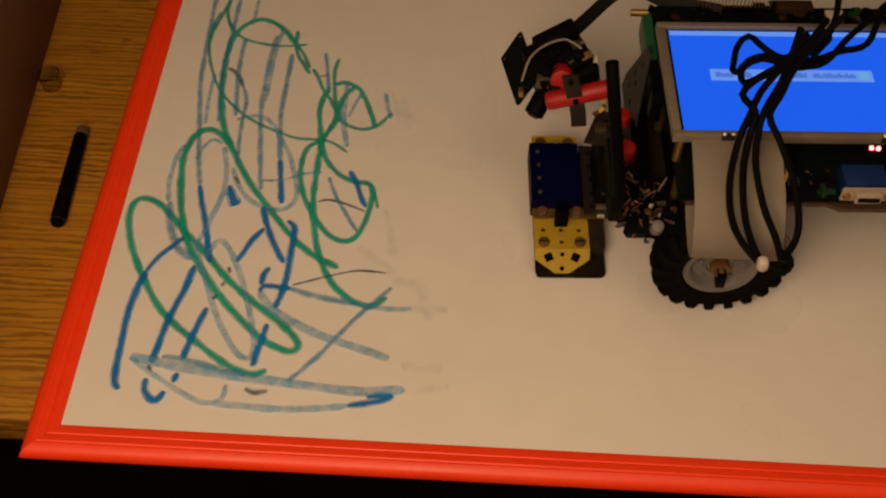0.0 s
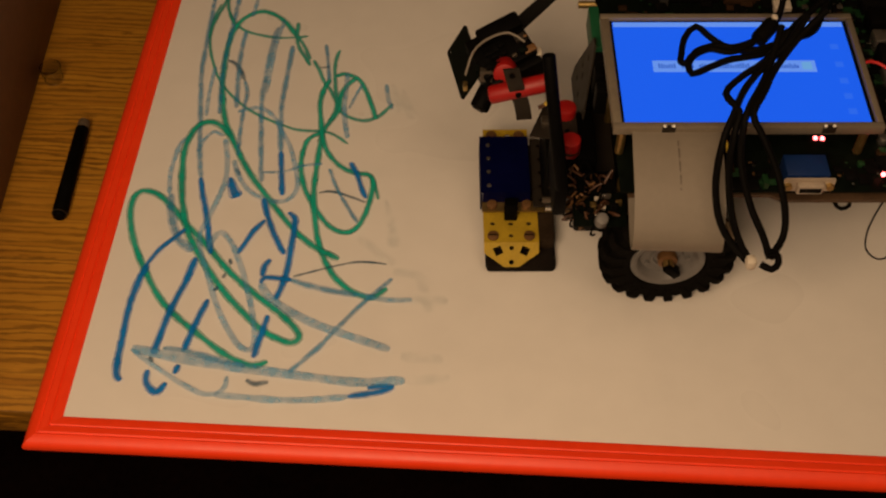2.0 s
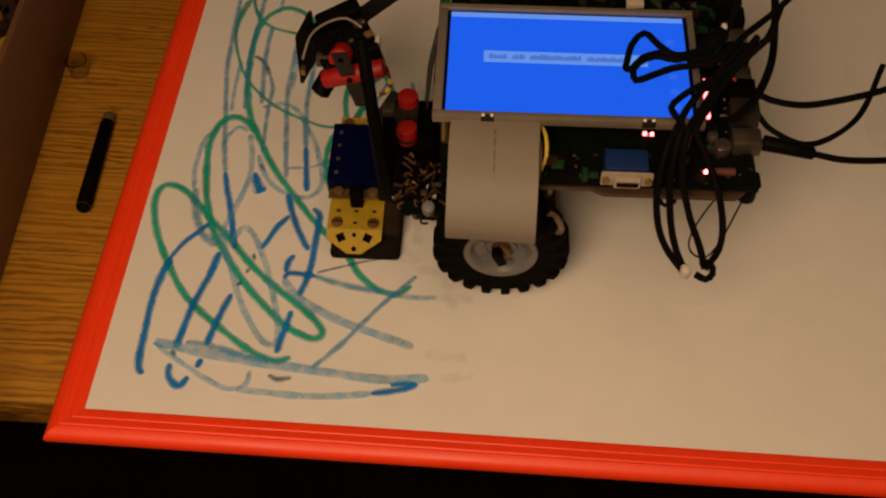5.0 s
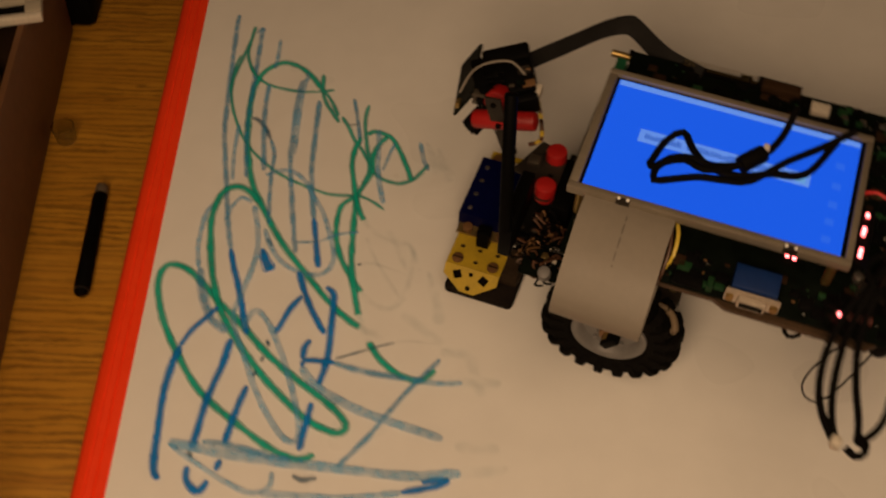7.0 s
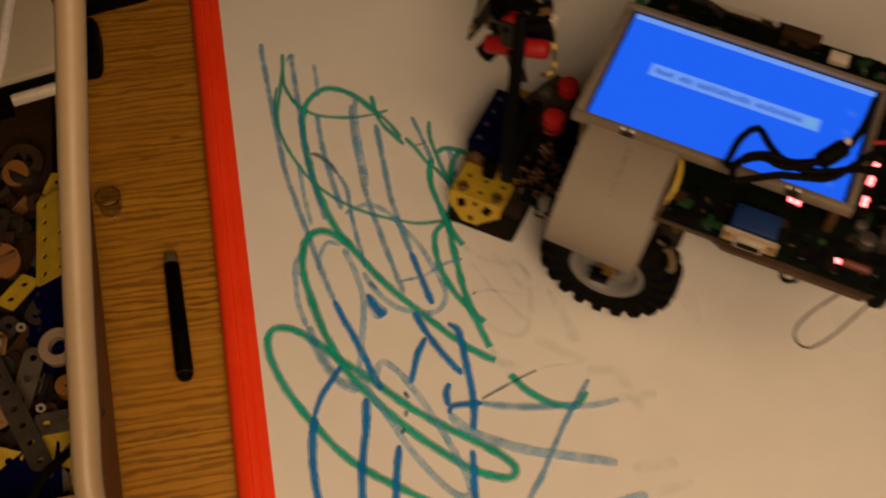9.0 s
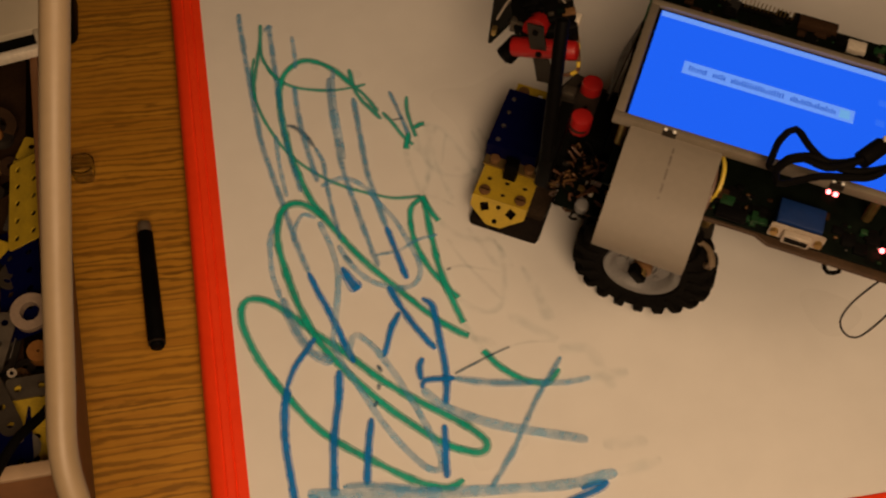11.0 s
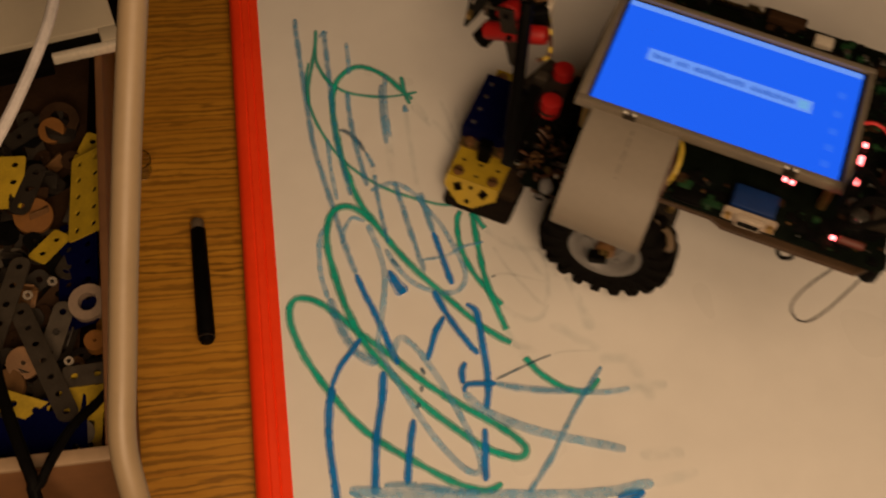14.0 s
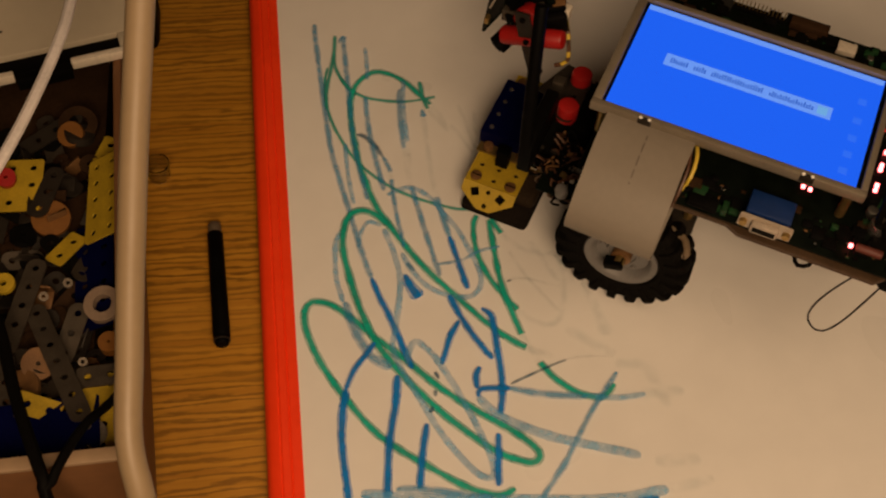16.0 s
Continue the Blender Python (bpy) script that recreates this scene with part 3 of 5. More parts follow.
# video connector
vga = part("video_connector", block((0.0590, 0.0035, 0.1182), (0.0850, 0.0200, 0.1300), 0.0008), VGA_BLUE, main, "blue and silver video connector")
part("flange", perforated([(x, y) for x, y in rounded(0.0308, 0.0108, 0.0012)], [(-0.0125, 0, 0.0016), (0.0125, 0, 0.0016)], 0.0012), VGA_METAL, vga, "pale metal connector flange").matrix_basis = pose(0.0720, 0.0008, 0.1250, 90, 0, 0)
part("shell", block((0.0640, -0.0050, 0.1215), (0.0800, -0.0005, 0.1290), 0.0012), VGA_METAL, vga, "pale connector shell")
part("contact_face", block((0.0655, -0.0054, 0.1235), (0.0785, -0.0049, 0.1272), 0.0), CHIP, vga)
for x in (0.0595, 0.0845):
    part("screw_nut", rod((x, -0.0030, 0.1250), (x, 0.0015, 0.1250), 0.0024, 6), BRASS, vga)
# right-hand connectors, capacitor, indicator lamps
for y, d, h, m in ((0.050, 0.016, 0.013, DARKMETAL), (0.070, 0.014, 0.012, BLACK), (0.088, 0.013, 0.007, TIN), (0.104, 0.014, 0.012, CHIP), (0.121, 0.012, 0.010, TIN), (0.137, 0.014, 0.013, BLACK), (0.155, 0.014, 0.012, CHIP)):
    chip((0.139, y, 0.1181), (0.1565, y + d, 0.1181 + h), m, "edge connector", 0.0008)
chip((0.138, 0.028, 0.1181), (0.1555, 0.042, 0.1290), STEEL, "power jack", 0.001)
part("capacitor", rod((0.1320, 0.0300, 0.1181), (0.1320, 0.0300, 0.1265), 0.0052, 16, bevel=0.0006), TIN, main, "silver capacitor")
part("capacitor", rod((0.1270, 0.0400, 0.1181), (0.1270, 0.0400, 0.1240), 0.0034, 16, bevel=0.0005), TIN, main, "silver capacitor")
part("resistor", rod((0.1235, 0.0120, 0.1210), (0.1385, 0.0120, 0.1210), 0.0026, 10, bevel=0.0006), mat("pink_ceramic", (0.13, 0.035, 0.025), 0.6), main, "pinkish tubular component")
for x, y, z in ((0.0862, 0.0436, 0.1185), (0.0905, 0.0432, 0.1185), (0.1205, 0.0110, 0.1215), (0.1245, 0.0800, 0.1300), (0.1240, 0.0690, 0.1300), (0.1238, 0.0655, 0.1300), (0.1242, 0.0530, 0.1300), (0.1240, 0.0490, 0.1300)):
    part("indicator_lamp", block((x - 0.0012, y - 0.0012, z - 0.001), (x + 0.0012, y + 0.0012, z + 0.0012), 0.0005), LED_RED, main, "lit red indicator lamp")
part("lamp_carrier", block((0.1195, 0.0440, 0.1181), (0.1290, 0.0850, 0.1289), 0.0006), CHIP, main)
part("corner_foot", rod((0.1490, 0.0120, 0.098), (0.1490, 0.0120, 0.1162), 0.0060, 14, bevel=0.001), BLACK, robot, "black screw foot")
part("corner_lug", block((0.1435, 0.006, 0.1128), (0.1550, 0.018, 0.1160), 0.002), PCB_DARK, robot)
# far edge: pin header, connector, small parts
header = part("pin_header", block((-0.006, 0.1700, 0.1181), (0.0440, 0.1750, 0.1205), 0.0003), BLACK, main)
for k in range(19):
    part("pin", block((-0.0045 + k * 0.0026, 0.1722, 0.1205), (-0.0039 + k * 0.0026, 0.1728, 0.1270)), BRASS, header, smooth=False)
chip((0.0470, 0.1690, 0.1181), (0.0720, 0.1770, 0.1240), BROWN, "brown board connector")
chip((0.0800, 0.1600, 0.1181), (0.0920, 0.1690, 0.1225), CREAM, "white socket")
for x in (0.1, 0.112, 0.124):
    chip((x, 0.162, 0.1181), (x + 0.004, 0.166, 0.1205), TIN)
part("antenna_jack", rod((-0.0530, 0.1735, 0.1140), (-0.0300, 0.1735, 0.1140), 0.0026, 12), BRASS, robot, "gold antenna jack")
part("jack_body", block((-0.040, 0.166, 0.1080), (-0.010, 0.176, 0.1165), 0.0006), BLACK, robot)
part("jack_pin", rod((-0.040, 0.172, 0.1165), (-0.040, 0.172, 0.1215), 0.0016, 8), BLACK, robot)
part("terminal_block", block((-0.0475, 0.122, 0.104), (-0.0405, 0.163, 0.122), 0.001), mat("green_terminal", (0.01, 0.10, 0.04), 0.5), robot, "green terminal block")
for y in (0.082, 0.097, 0.109):
    part("relay", block((-0.0480, y, 0.100), (-0.0402, y + 0.010, 0.121), 0.001), CHIP, robot)
# side bracket: a tall holed metal triangle
part("side_bracket", perforated([(-0.030, 0), (0.028, 0), (0.028, 0.012), (0.006, 0.060), (-0.002, 0.060), (-0.030, 0.012)], [(0.0, 0.012, 0.0024), (-0.016, 0.010, 0.0024), (0.014, 0.014, 0.0024), (0.003, 0.027, 0.0027), (0.010, 0.030, 0.0024), (0.003, 0.044, 0.0024)], 0.0012), DARKMETAL, robot,
     "dark grey metal bracket with holes").matrix_basis = pose(-0.0560, 0.1180, 0.0700, 0, 8, 0) @ pose(0, 0, 0, 90, 0, 90)

# ribbon cable from the screen
part("ribbon_cable", strap([(-0.0075, 0.0300, 0.1432), (-0.0075, 0.0220, 0.1450), (-0.0080, 0.0080, 0.1425), (-0.0080, -0.0130, 0.1335), (-0.0082, -0.0290, 0.1190), (-0.0082, -0.0345, 0.1085), (-0.0078, -0.0290, 0.1010), (-0.0070, -0.0060, 0.1030), (-0.0060, 0.0150, 0.1080)], (1, -0.04, 0), 0.0535, 0.0009), FLAT_GREY, robot, "broad grey ribbon cable")
bm = bmesh.new()
for a, b in zip([(0.0190, 0.1443), (0.0120, 0.1438), (0.0040, 0.1415), (-0.0040, 0.1381), (-0.0110, 0.1344), (-0.0180, 0.1292), (-0.0240, 0.1238)], [(0.0140, 0.1441), (0.0060, 0.1423), (-0.0020, 0.1391), (-0.0090, 0.1357), (-0.0160, 0.1310), (-0.0218, 0.1258), (-0.0280, 0.1199)]):
    strap([(-0.0075, a[0], a[1] + 0.0007), (-0.0075, (a[0] + b[0]) / 2, (a[1] + b[1]) / 2 + 0.0007), (-0.0075, b[0], b[1] + 0.0007)], (1, 0, 0), 0.0010, 0.0003, bm)
part("ribbon_crease", bm, FLAT_MARK, robot, "dark dashed crease line")
part("yellow_lead", tube([(0.0200, 0.0300, 0.1380), (0.0230, 0.0180, 0.1400), (0.0235, 0.0080, 0.1340), (0.0210, 0.0060, 0.1240)], 0.0012), WIRE_Y, robot)
part("brown_lead", tube([(0.0180, 0.0270, 0.1350), (0.0205, 0.0140, 0.1330), (0.0200, 0.0020, 0.1220), (0.0180, 0.0020, 0.1100)], 0.0012), WIRE_B, robot)

# chassis, motors, wheels
part("chassis", block((-0.062, 0.034, 0.048), (0.036, 0.130, 0.054), 0.001), DARKMETAL, robot, "dark metal chassis plate")
for y0, y1 in ((0.016, 0.050), (0.112, 0.146)):
    part("motor", block((-0.030, y0, 0.024), (0.018, y1, 0.048), 0.003), BLACK, robot, "black gear motor")
for x, y in ((-0.030, 0.044), (0.030, 0.044), (-0.030, 0.120), (0.030, 0.120)):
    part("deck_post", rod((x, y, 0.054), (x, y, 0.108), 0.0030, 8), BRASS, robot)
part("battery_pack", block((-0.030, 0.052, 0.054), (0.030, 0.112, 0.088), 0.004), BLACK, robot, "black battery pack")


WHEEL_R = 0.0448


def lathe(prof, n=48):
    """A body turned about the y axis from (radius, y) pairs."""
    bm = bmesh.new()
    rings = [[bm.verts.new((r * math.cos(2 * math.pi * k / n), y, r * math.sin(2 * math.pi * k / n))) for r, y in prof] for k in range(n)]
    for k in range(n):
        for j in range(len(prof) - 1):
            a, b = rings[k], rings[(k + 1) % n]
            bm.faces.new((a[j], a[j + 1], b[j + 1], b[j]))
    bmesh.ops.remove_doubles(bm, verts=bm.verts[:], dist=1e-6)
    bmesh.ops.recalc_face_normals(bm, faces=bm.faces[:])
    return bm


def wheel(y):
    """A tyre with long radial lugs wrapped over both shoulders, a dished grey hub and a brass axle end. It turns about y."""
    w = new("wheel")
    w.parent = robot
    w.location = (0, y, WHEEL_R)
    part("tyre", lathe([(0.0245, -0.0080), (0.0262, -0.0098), (0.0370, -0.0104), (0.0400, -0.0080), (0.0408, 0.0), (0.0400, 0.0080), (0.0370, 0.0104), (0.0262, 0.0098), (0.0245, 0.0080), (0.0245, -0.0080)]), RUBBER, w, "black lugged rubber tyre")
    outline = [(0.0290, -0.0106), (0.0380, -0.0122), (0.0432, -0.0106), (0.0448, -0.0070), (0.0448, -0.0008), (0.0390, -0.0008), (0.0290, -0.0070)]
    bm = bmesh.new()
    sides = [[bm.verts.new((r, y2, s * (0.0022 + 0.055 * (r - 0.029)))) for r, y2 in outline] for s in (-1, 1)]
    for k in range(len(outline)):
        bm.faces.new((sides[0][k], sides[0][(k + 1) % len(outline)], sides[1][(k + 1) % len(outline)], sides[1][k]))
    bm.faces.new(sides[0])
    bm.faces.new(list(reversed(sides[1])))
    bmesh.ops.recalc_face_normals(bm, faces=bm.faces[:])
    bmesh.ops.bevel(bm, geom=bm.edges[:], offset=0.0006, segments=1, affect="EDGES")
    lug = None
    for k in range(20):
        for side in (0, 1):
            m = pose(0, 0, 0, 0, 18 * k + 9 * side, 0) @ pose(0, 0, 0, 180 * side, 0, 0)
            if lug is None:
                lug = part("tyre_lug", bm, RUBBER, w)
                lug.matrix_basis = m
            else:
                twin = new("tyre_lug", lug.data)
                twin.parent = w
                twin.matrix_basis = m
    rim = part("rim", lathe([(0.0, -0.0030), (0.0085, -0.0030), (0.0092, -0.0046), (0.0104, -0.0046), (0.0110, -0.0026), (0.0175, -0.0030), (0.0198, -0.0078), (0.0212, -0.0088), (0.0240, -0.0090), (0.0250, -0.0074), (0.0250, 0.0080), (0.0, 0.0070)]), HUB, w, "grey plastic dished hub")
    for k in range(5):
        a = radians(72 * k + 20)
        part("hub_stud", rod((0.0142 * math.cos(a), -0.0050, 0.0142 * math.sin(a)), (0.0142 * math.cos(a), -0.0020, 0.0142 * math.sin(a)), 0.0018, 10), HUB, rim)
    ax = part("axle", rod((0, -0.0130, 0), (0, 0.0090, 0), 0.0036, 12, bevel=0.0005), BRASS, w, "brass axle bushing")
    part("axle_screw", block((-0.0028, -0.0162, -0.0090), (0.0028, -0.0090, 0.0030), 0.0004), BLACK, ax, "black axle key")
    part("hub_boss", rod((0, -0.0085, 0), (0, -0.0025, 0), 0.0066, 14, bevel=0.0006), BOLT, w, "dull brown hub boss")
    return w


WHEELS = [wheel(0.0095), wheel(0.160)]

# eraser and its metal mount
part("eraser_felt", block((-0.1180, 0.0240, 0.0004), (-0.0690, 0.1280, 0.0095), 0.0035), FELT, robot, "black felt eraser pad")
part("eraser_back", block((-0.1175, 0.0370, 0.0090), (-0.0695, 0.1270, 0.0222), 0.0040), mat("eraser_back", (0.03, 0.02, 0.012), 0.7, spread=0.3), robot, "dark brown eraser back")
X0, X1 = -0.1195, -0.0815
XM = (X0 + X1) / 2
part("mount_plate", perforated([(X0, 0.0335), (X1, 0.0335), (X1, 0.0640), (X0, 0.0640)], [(XM, 0.0395, 0.0018), (X0 + 0.0065, 0.0500, 0.0019), (X1 - 0.0065, 0.0500, 0.0019), (XM, 0.0500, 0.0018)], 0.0012, 0.0228), YELLOW, robot, "yellow holed metal plate")
part("mount_lip", perforated([(-0.0190, 0), (-0.0188, 0.0075), (-0.0050, 0.0172), (0.0050, 0.0172), (0.0188, 0.0075), (0.0190, 0)], [(0, 0.0040, 0.0016), (0, 0.0138, 0.0018), (-0.0092, 0.0060, 0.0040, 4, 20), (0.0092, 0.0060, 0.0040, 4, 70)], 0.0012), YELLOW, robot,
     "yellow pointed lip with holes").matrix_basis = pose(XM, 0.0337, 0.0240, 44, 0, 0) @ pose(0, 0, 0, 0, 0, 180)
for x in (X0 + 0.0065, X1 - 0.0065):
    b = part("mount_bolt", rod((x, 0.0385, 0.0238), (x, 0.0385, 0.0262), 0.0040, 14, bevel=0.0007), BOLT, robot, "round brass bolt head")
    part("bolt_slot", block((x - 0.0034, 0.0381, 0.0262), (x + 0.0034, 0.0389, 0.0265)), BLACK, b, smooth=False)
part("cross_bracket", perforated([(X0 - 0.001, 0.0560), (-0.0560, 0.0560), (-0.0560, 0.0650), (X0 - 0.001, 0.0650)], [(X0 + 0.006, 0.0605, 0.002), (-0.066, 0.0605, 0.002)], 0.0012, 0.0290), BRASS, robot, "worn brassy strip")
for x in (X0 + 0.0060, X0 + 0.0300):
    part("mount_bolt", rod((x, 0.0605, 0.0300), (x, 0.0605, 0.0335), 0.0036, 12, bevel=0.0006), BOLT, robot)
part("strip_post", block((XM - 0.0045, 0.0520, 0.0240), (XM + 0.0045, 0.0600, 0.0400), 0.001), BLACK, robot)
holes = [(X0 + 0.0040, 0.070 + k * 0.0125, 0.0018) for k in range(4)]
part("blue_plate", perforated([(X0 - 0.002, 0.0640), (-0.0870, 0.0640), (-0.0870, 0.1160), (X0 - 0.002, 0.1160)], holes, 0.0012, 0.0400), BLUE, robot, "dark blue metal plate with holes")
for x, y, r in holes:
    part("rivet", rod((x, y, 0.0400), (x, y, 0.0420), 0.0016, 10, bevel=0.0004), TIN, robot, "small shiny rivet")
part("blue_side", block((X0 - 0.002, 0.0640, 0.0225), (X0 - 0.0008, 0.1160, 0.0400)), BLUE, robot, smooth=False)
part("blue_side", block((X0 - 0.0006, 0.0640, 0.0225), (-0.0870, 0.0652, 0.0398)), BLUE, robot, smooth=False)
part("rear_plate", perforated([(X0 + 0.001, 0.1165), (-0.0860, 0.1165), (-0.0860, 0.1320), (X0 + 0.001, 0.1320)], [(XM, 0.1260, 0.002), (X0 + 0.007, 0.1260, 0.002)], 0.0012, 0.0300), YELLOW, robot, "yellow holed metal plate")
for x in (X0 + 0.007, -0.0925):
    part("mount_bolt", rod((x, 0.1250, 0.0312), (x, 0.1250, 0.0336), 0.0040, 14, bevel=0.0007), BOLT, robot)
part("side_strip", perforated([(-0.0850, 0.0570), (-0.0720, 0.0570), (-0.0720, 0.1200), (-0.0850, 0.1200)], [(-0.0785, 0.063 + 0.0125 * k, 0.002) for k in range(5)], 0.0012, 0.0330), DARKMETAL, robot, "dark holed metal strip")

# lift servo between eraser and chassis, with red horns
part("servo", block((-0.080, 0.055, 0.046), (-0.046, 0.098, 0.086), 0.002), BLACK, robot, "black servo motor")
part("servo", block((-0.060, 0.030, 0.040), (-0.034, 0.054, 0.076), 0.002), CHIP, robot, "black servo motor")
part("horn_strap", perforated([(x, y) for x, y in rounded(0.0130, 0.0440, 0.0060)], [(0, 0.014, 0.002), (0, -0.014, 0.002), (0, 0, 0.0016)], 0.0014), DARKMETAL, robot, "grey metal link").matrix_basis = pose(-0.0648, 0.0755, 0.0900, 0, 0, 0)
for p in ((-0.0653, 0.0902, 0.0945), (-0.0643, 0.0609, 0.0945)):
    part("red_horn", rod((p[0], p[1], 0.0860), (*p[:2], 0.0990), 0.0068, 18, bevel=0.0012), RED, robot, "round red plastic horn")
part("gusset", perforated([(-0.090, 0.074), (-0.070, 0.070), (-0.066, 0.100), (-0.078, 0.104)], [(-0.078, 0.084, 0.0022), (-0.073, 0.094, 0.0018)], 0.0014, 0.0870), DARKMETAL, robot, "grey metal gusset plate with holes")
part("pale_block", block((-0.0820, 0.0800, 0.0884), (-0.0740, 0.0880, 0.0930), 0.001), STEEL, robot)
part("servo_lug", block((-0.0790, 0.0990, 0.0720), (-0.0500, 0.1060, 0.0750), 0.001), BRASS, robot)
rn2 = random.Random(11)
for k in range(46):
    a = Vector((rn2.uniform(-0.064, -0.040), rn2.uniform(0.016, 0.048), rn2.uniform(0.068, 0.084)))
    b = a + Vector((rn2.uniform(-0.012, 0.010), rn2.uniform(-0.012, 0.010), rn2.uniform(-0.012, 0.004)))
    part("loose_wire", tube([a, (a + b) / 2 + Vector((rn2.uniform(-.006, .006), rn2.uniform(-.008, .002), rn2.uniform(0, .012))), b, b + Vector((0.004, 0.006, -0.008))], 0.0008, 6), rn2.choice((WIRE_B, BOLT, CABLE, WIRE_W if k % 7 == 0 else CABLE, WIRE_B, CABLE, WIRE_B, BOLT)), robot)
for k in range(22):
    x, y, z = rn2.uniform(-0.084, -0.046), rn2.uniform(0.030, 0.070), rn2.uniform(0.040, 0.072)
    part("fitting", block((x, y, z), (x + rn2.uniform(0.002, 0.009), y + rn2.uniform(0.0015, 0.005), z + rn2.uniform(0.001, 0.005)), 0.0005, None), rn2.choice((BRASS, STEEL, CHIP, BOLT, DARKMETAL, TIN)), robot)
part("ball_cap", rod((-0.0473, 0.0080, 0.078), (-0.0473, 0.0040, 0.0880), 0.0042, 16, bevel=0.0016), HUB, robot, "grey-white plastic cap")
side = part("side_board", block((-0.064, 0.006, 0.076), (-0.030, 0.034, 0.0775), 0.0003), PCB_DARK, robot, "small green circuit board")
for k in range(14):
    x, y = rn2.uniform(-0.062, -0.034), rn2.uniform(0.008, 0.031)
    part("component", block((x, y, 0.0775), (x + rn2.uniform(0.0015, 0.005), y + rn2.uniform(0.001, 0.003), 0.0775 + rn2.uniform(0.001, 0.006)), 0.0003), rn2.choice((CHIP, TIN, BRASS, CHIP, CREAM)), side)
part("bright_tab", block((-0.0480, 0.0235, 0.0830), (-0.0400, 0.0255, 0.0865), 0.0005), TIN, side)

# mast and camera head
part("mast_clamp", block((-0.0790, 0.0075, 0.0860), (-0.0705, 0.0560, 0.1135), 0.0015), BLACK, robot)
part("mast", rod((-0.0748, 0.0063, 0.1130), (-0.0869, 0.0392, 0.1945), 0.0040, 14, bevel=0.0012), BLACK, robot, "black plastic mast")
headm = pose(-0.1080, 0.1080, 0.1240, 12, -14, 24)
head = part("camera_head", block((-0.019, -0.014, -0.014), (0.020, 0.017, 0.015), 0.0022, headm), BLACK, robot, "black tilting camera head")
part("head_cheek", block((-0.016, -0.021, -0.004), (0.020, -0.015, 0.014), 0.002, headm), CHIP, head)
part("head_cap", block((-0.010, 0.006, 0.010), (0.020, 0.018, 0.021), 0.002, headm), BLACK, head)
rn4 = random.Random(23)
for k in range(16):
    p = Vector((rn4.uniform(-0.018, 0.018), rn4.uniform(-0.014, 0.012), 0.0148))
    s = rn4.uniform(0.0012, 0.0042)
    part("head_fitting", block(p - Vector((s, s * 0.6, 0.001)), p + Vector((s, s * 0.6, rn4.uniform(0.001, 0.005))), 0.0004, headm), rn4.choice((CHIP, DARKMETAL, BLACK, BOLT, CHIP, PCB_DARK, STEEL if s < 0.002 else BLACK)), head)
for p in ((-0.0190, -0.008, 0.008), (-0.0190, 0.006, 0.006), (0.0205, -0.006, 0.004)):
    part("head_screw", rod(headm @ Vector(p), headm @ (Vector(p) + Vector((-0.0014 if p[0] < 0 else 0.0014, 0, 0))), 0.0017, 10), BOLT, head)
part("camera_plate", perforated([(x, y) for x, y in rounded(0.046, 0.026, 0.002)], [(-0.020, 0.010, 0.0015), (-0.020, -0.010, 0.0015), (0.020, 0.010, 0.0015)], 0.0014), PCB_DARK, head, "small dark camera board").matrix_basis = pose(-0.1330, 0.1090, 0.1210, 62, 0, -78)
part("camera_plate_edge", block((-0.1345, 0.0850, 0.1180), (-0.1315, 0.0900, 0.1230), 0.0006), BRASS, head)
part("lens", rod((-0.1170, 0.0960, 0.1100), (-0.1240, 0.0850, 0.1020), 0.0066, 18, bevel=0.0014), BLACK, head, "black camera lens barrel")
part("lens_glass", rod((-0.1240, 0.0850, 0.1020), (-0.1244, 0.0844, 0.1016), 0.0040, 14), CHIP, head)
part("red_bar", rod((-0.1180, 0.0735, 0.1265), (-0.0780, 0.0740, 0.1385), 0.0060, 16, bevel=0.002), RED, robot, "rounded red plastic bar")
part("red_horn", rod((-0.1070, 0.0960, 0.1300), (-0.1080, 0.0840, 0.1340), 0.0075, 16, bevel=0.0012), RED, robot, "round red plastic horn")
part("grey_knuckle", block((-0.1240, 0.0870, 0.1240), (-0.1130, 0.0930, 0.1330), 0.001), STEEL, robot)
part("tilt_strap", strap([(-0.1055, 0.0690, 0.1540), (-0.1020, 0.0690, 0.1400), (-0.0970, 0.0720, 0.1200), (-0.0940, 0.0780, 0.1000)], (1, 0, 0.1), 0.0100, 0.0016), DARKMETAL, robot, "grey metal strap with holes")
for p in ((-0.1045, 0.0675, 0.1490), (-0.1000, 0.0665, 0.1330)):
    part("strap_hole", rod((p[0], p[1] - 0.0002, p[2]), (p[0], p[1] + 0.0012, p[2]), 0.0019, 12), BLACK, robot)
part("head_trim", tube([(-0.1330, 0.0900, 0.1280), (-0.1280, 0.0990, 0.1400), (-0.1180, 0.1050, 0.1460), (-0.1050, 0.1080, 0.1480), (-0.0950, 0.1040, 0.1440)], 0.0008, 6), FLAT_GREY, head, "thin white lead over the head")
part("head_socket", block((-0.0880, 0.1000, 0.1270), (-0.0835, 0.1080, 0.1360), 0.0006), CREAM, head, "white socket")
bm = None
for k in range(12):
    u = k / 11
    p = [Vector((-0.0860, 0.1040, 0.1280)), Vector((-0.0800, 0.0960, 0.1180)), Vector((-0.0770, 0.0900, 0.1050)), Vector((-0.0840, 0.0880, 0.1000))]
    q = spline(p, 0.003)
    a, b = q[int(u * (len(q) - 2))], q[min(len(q) - 1, int(u * (len(q) - 2)) + 1)]
    part("twisted_lead", rod(a, b, 0.0014, 8), WIRE_B if k % 2 else WIRE_Y, robot)
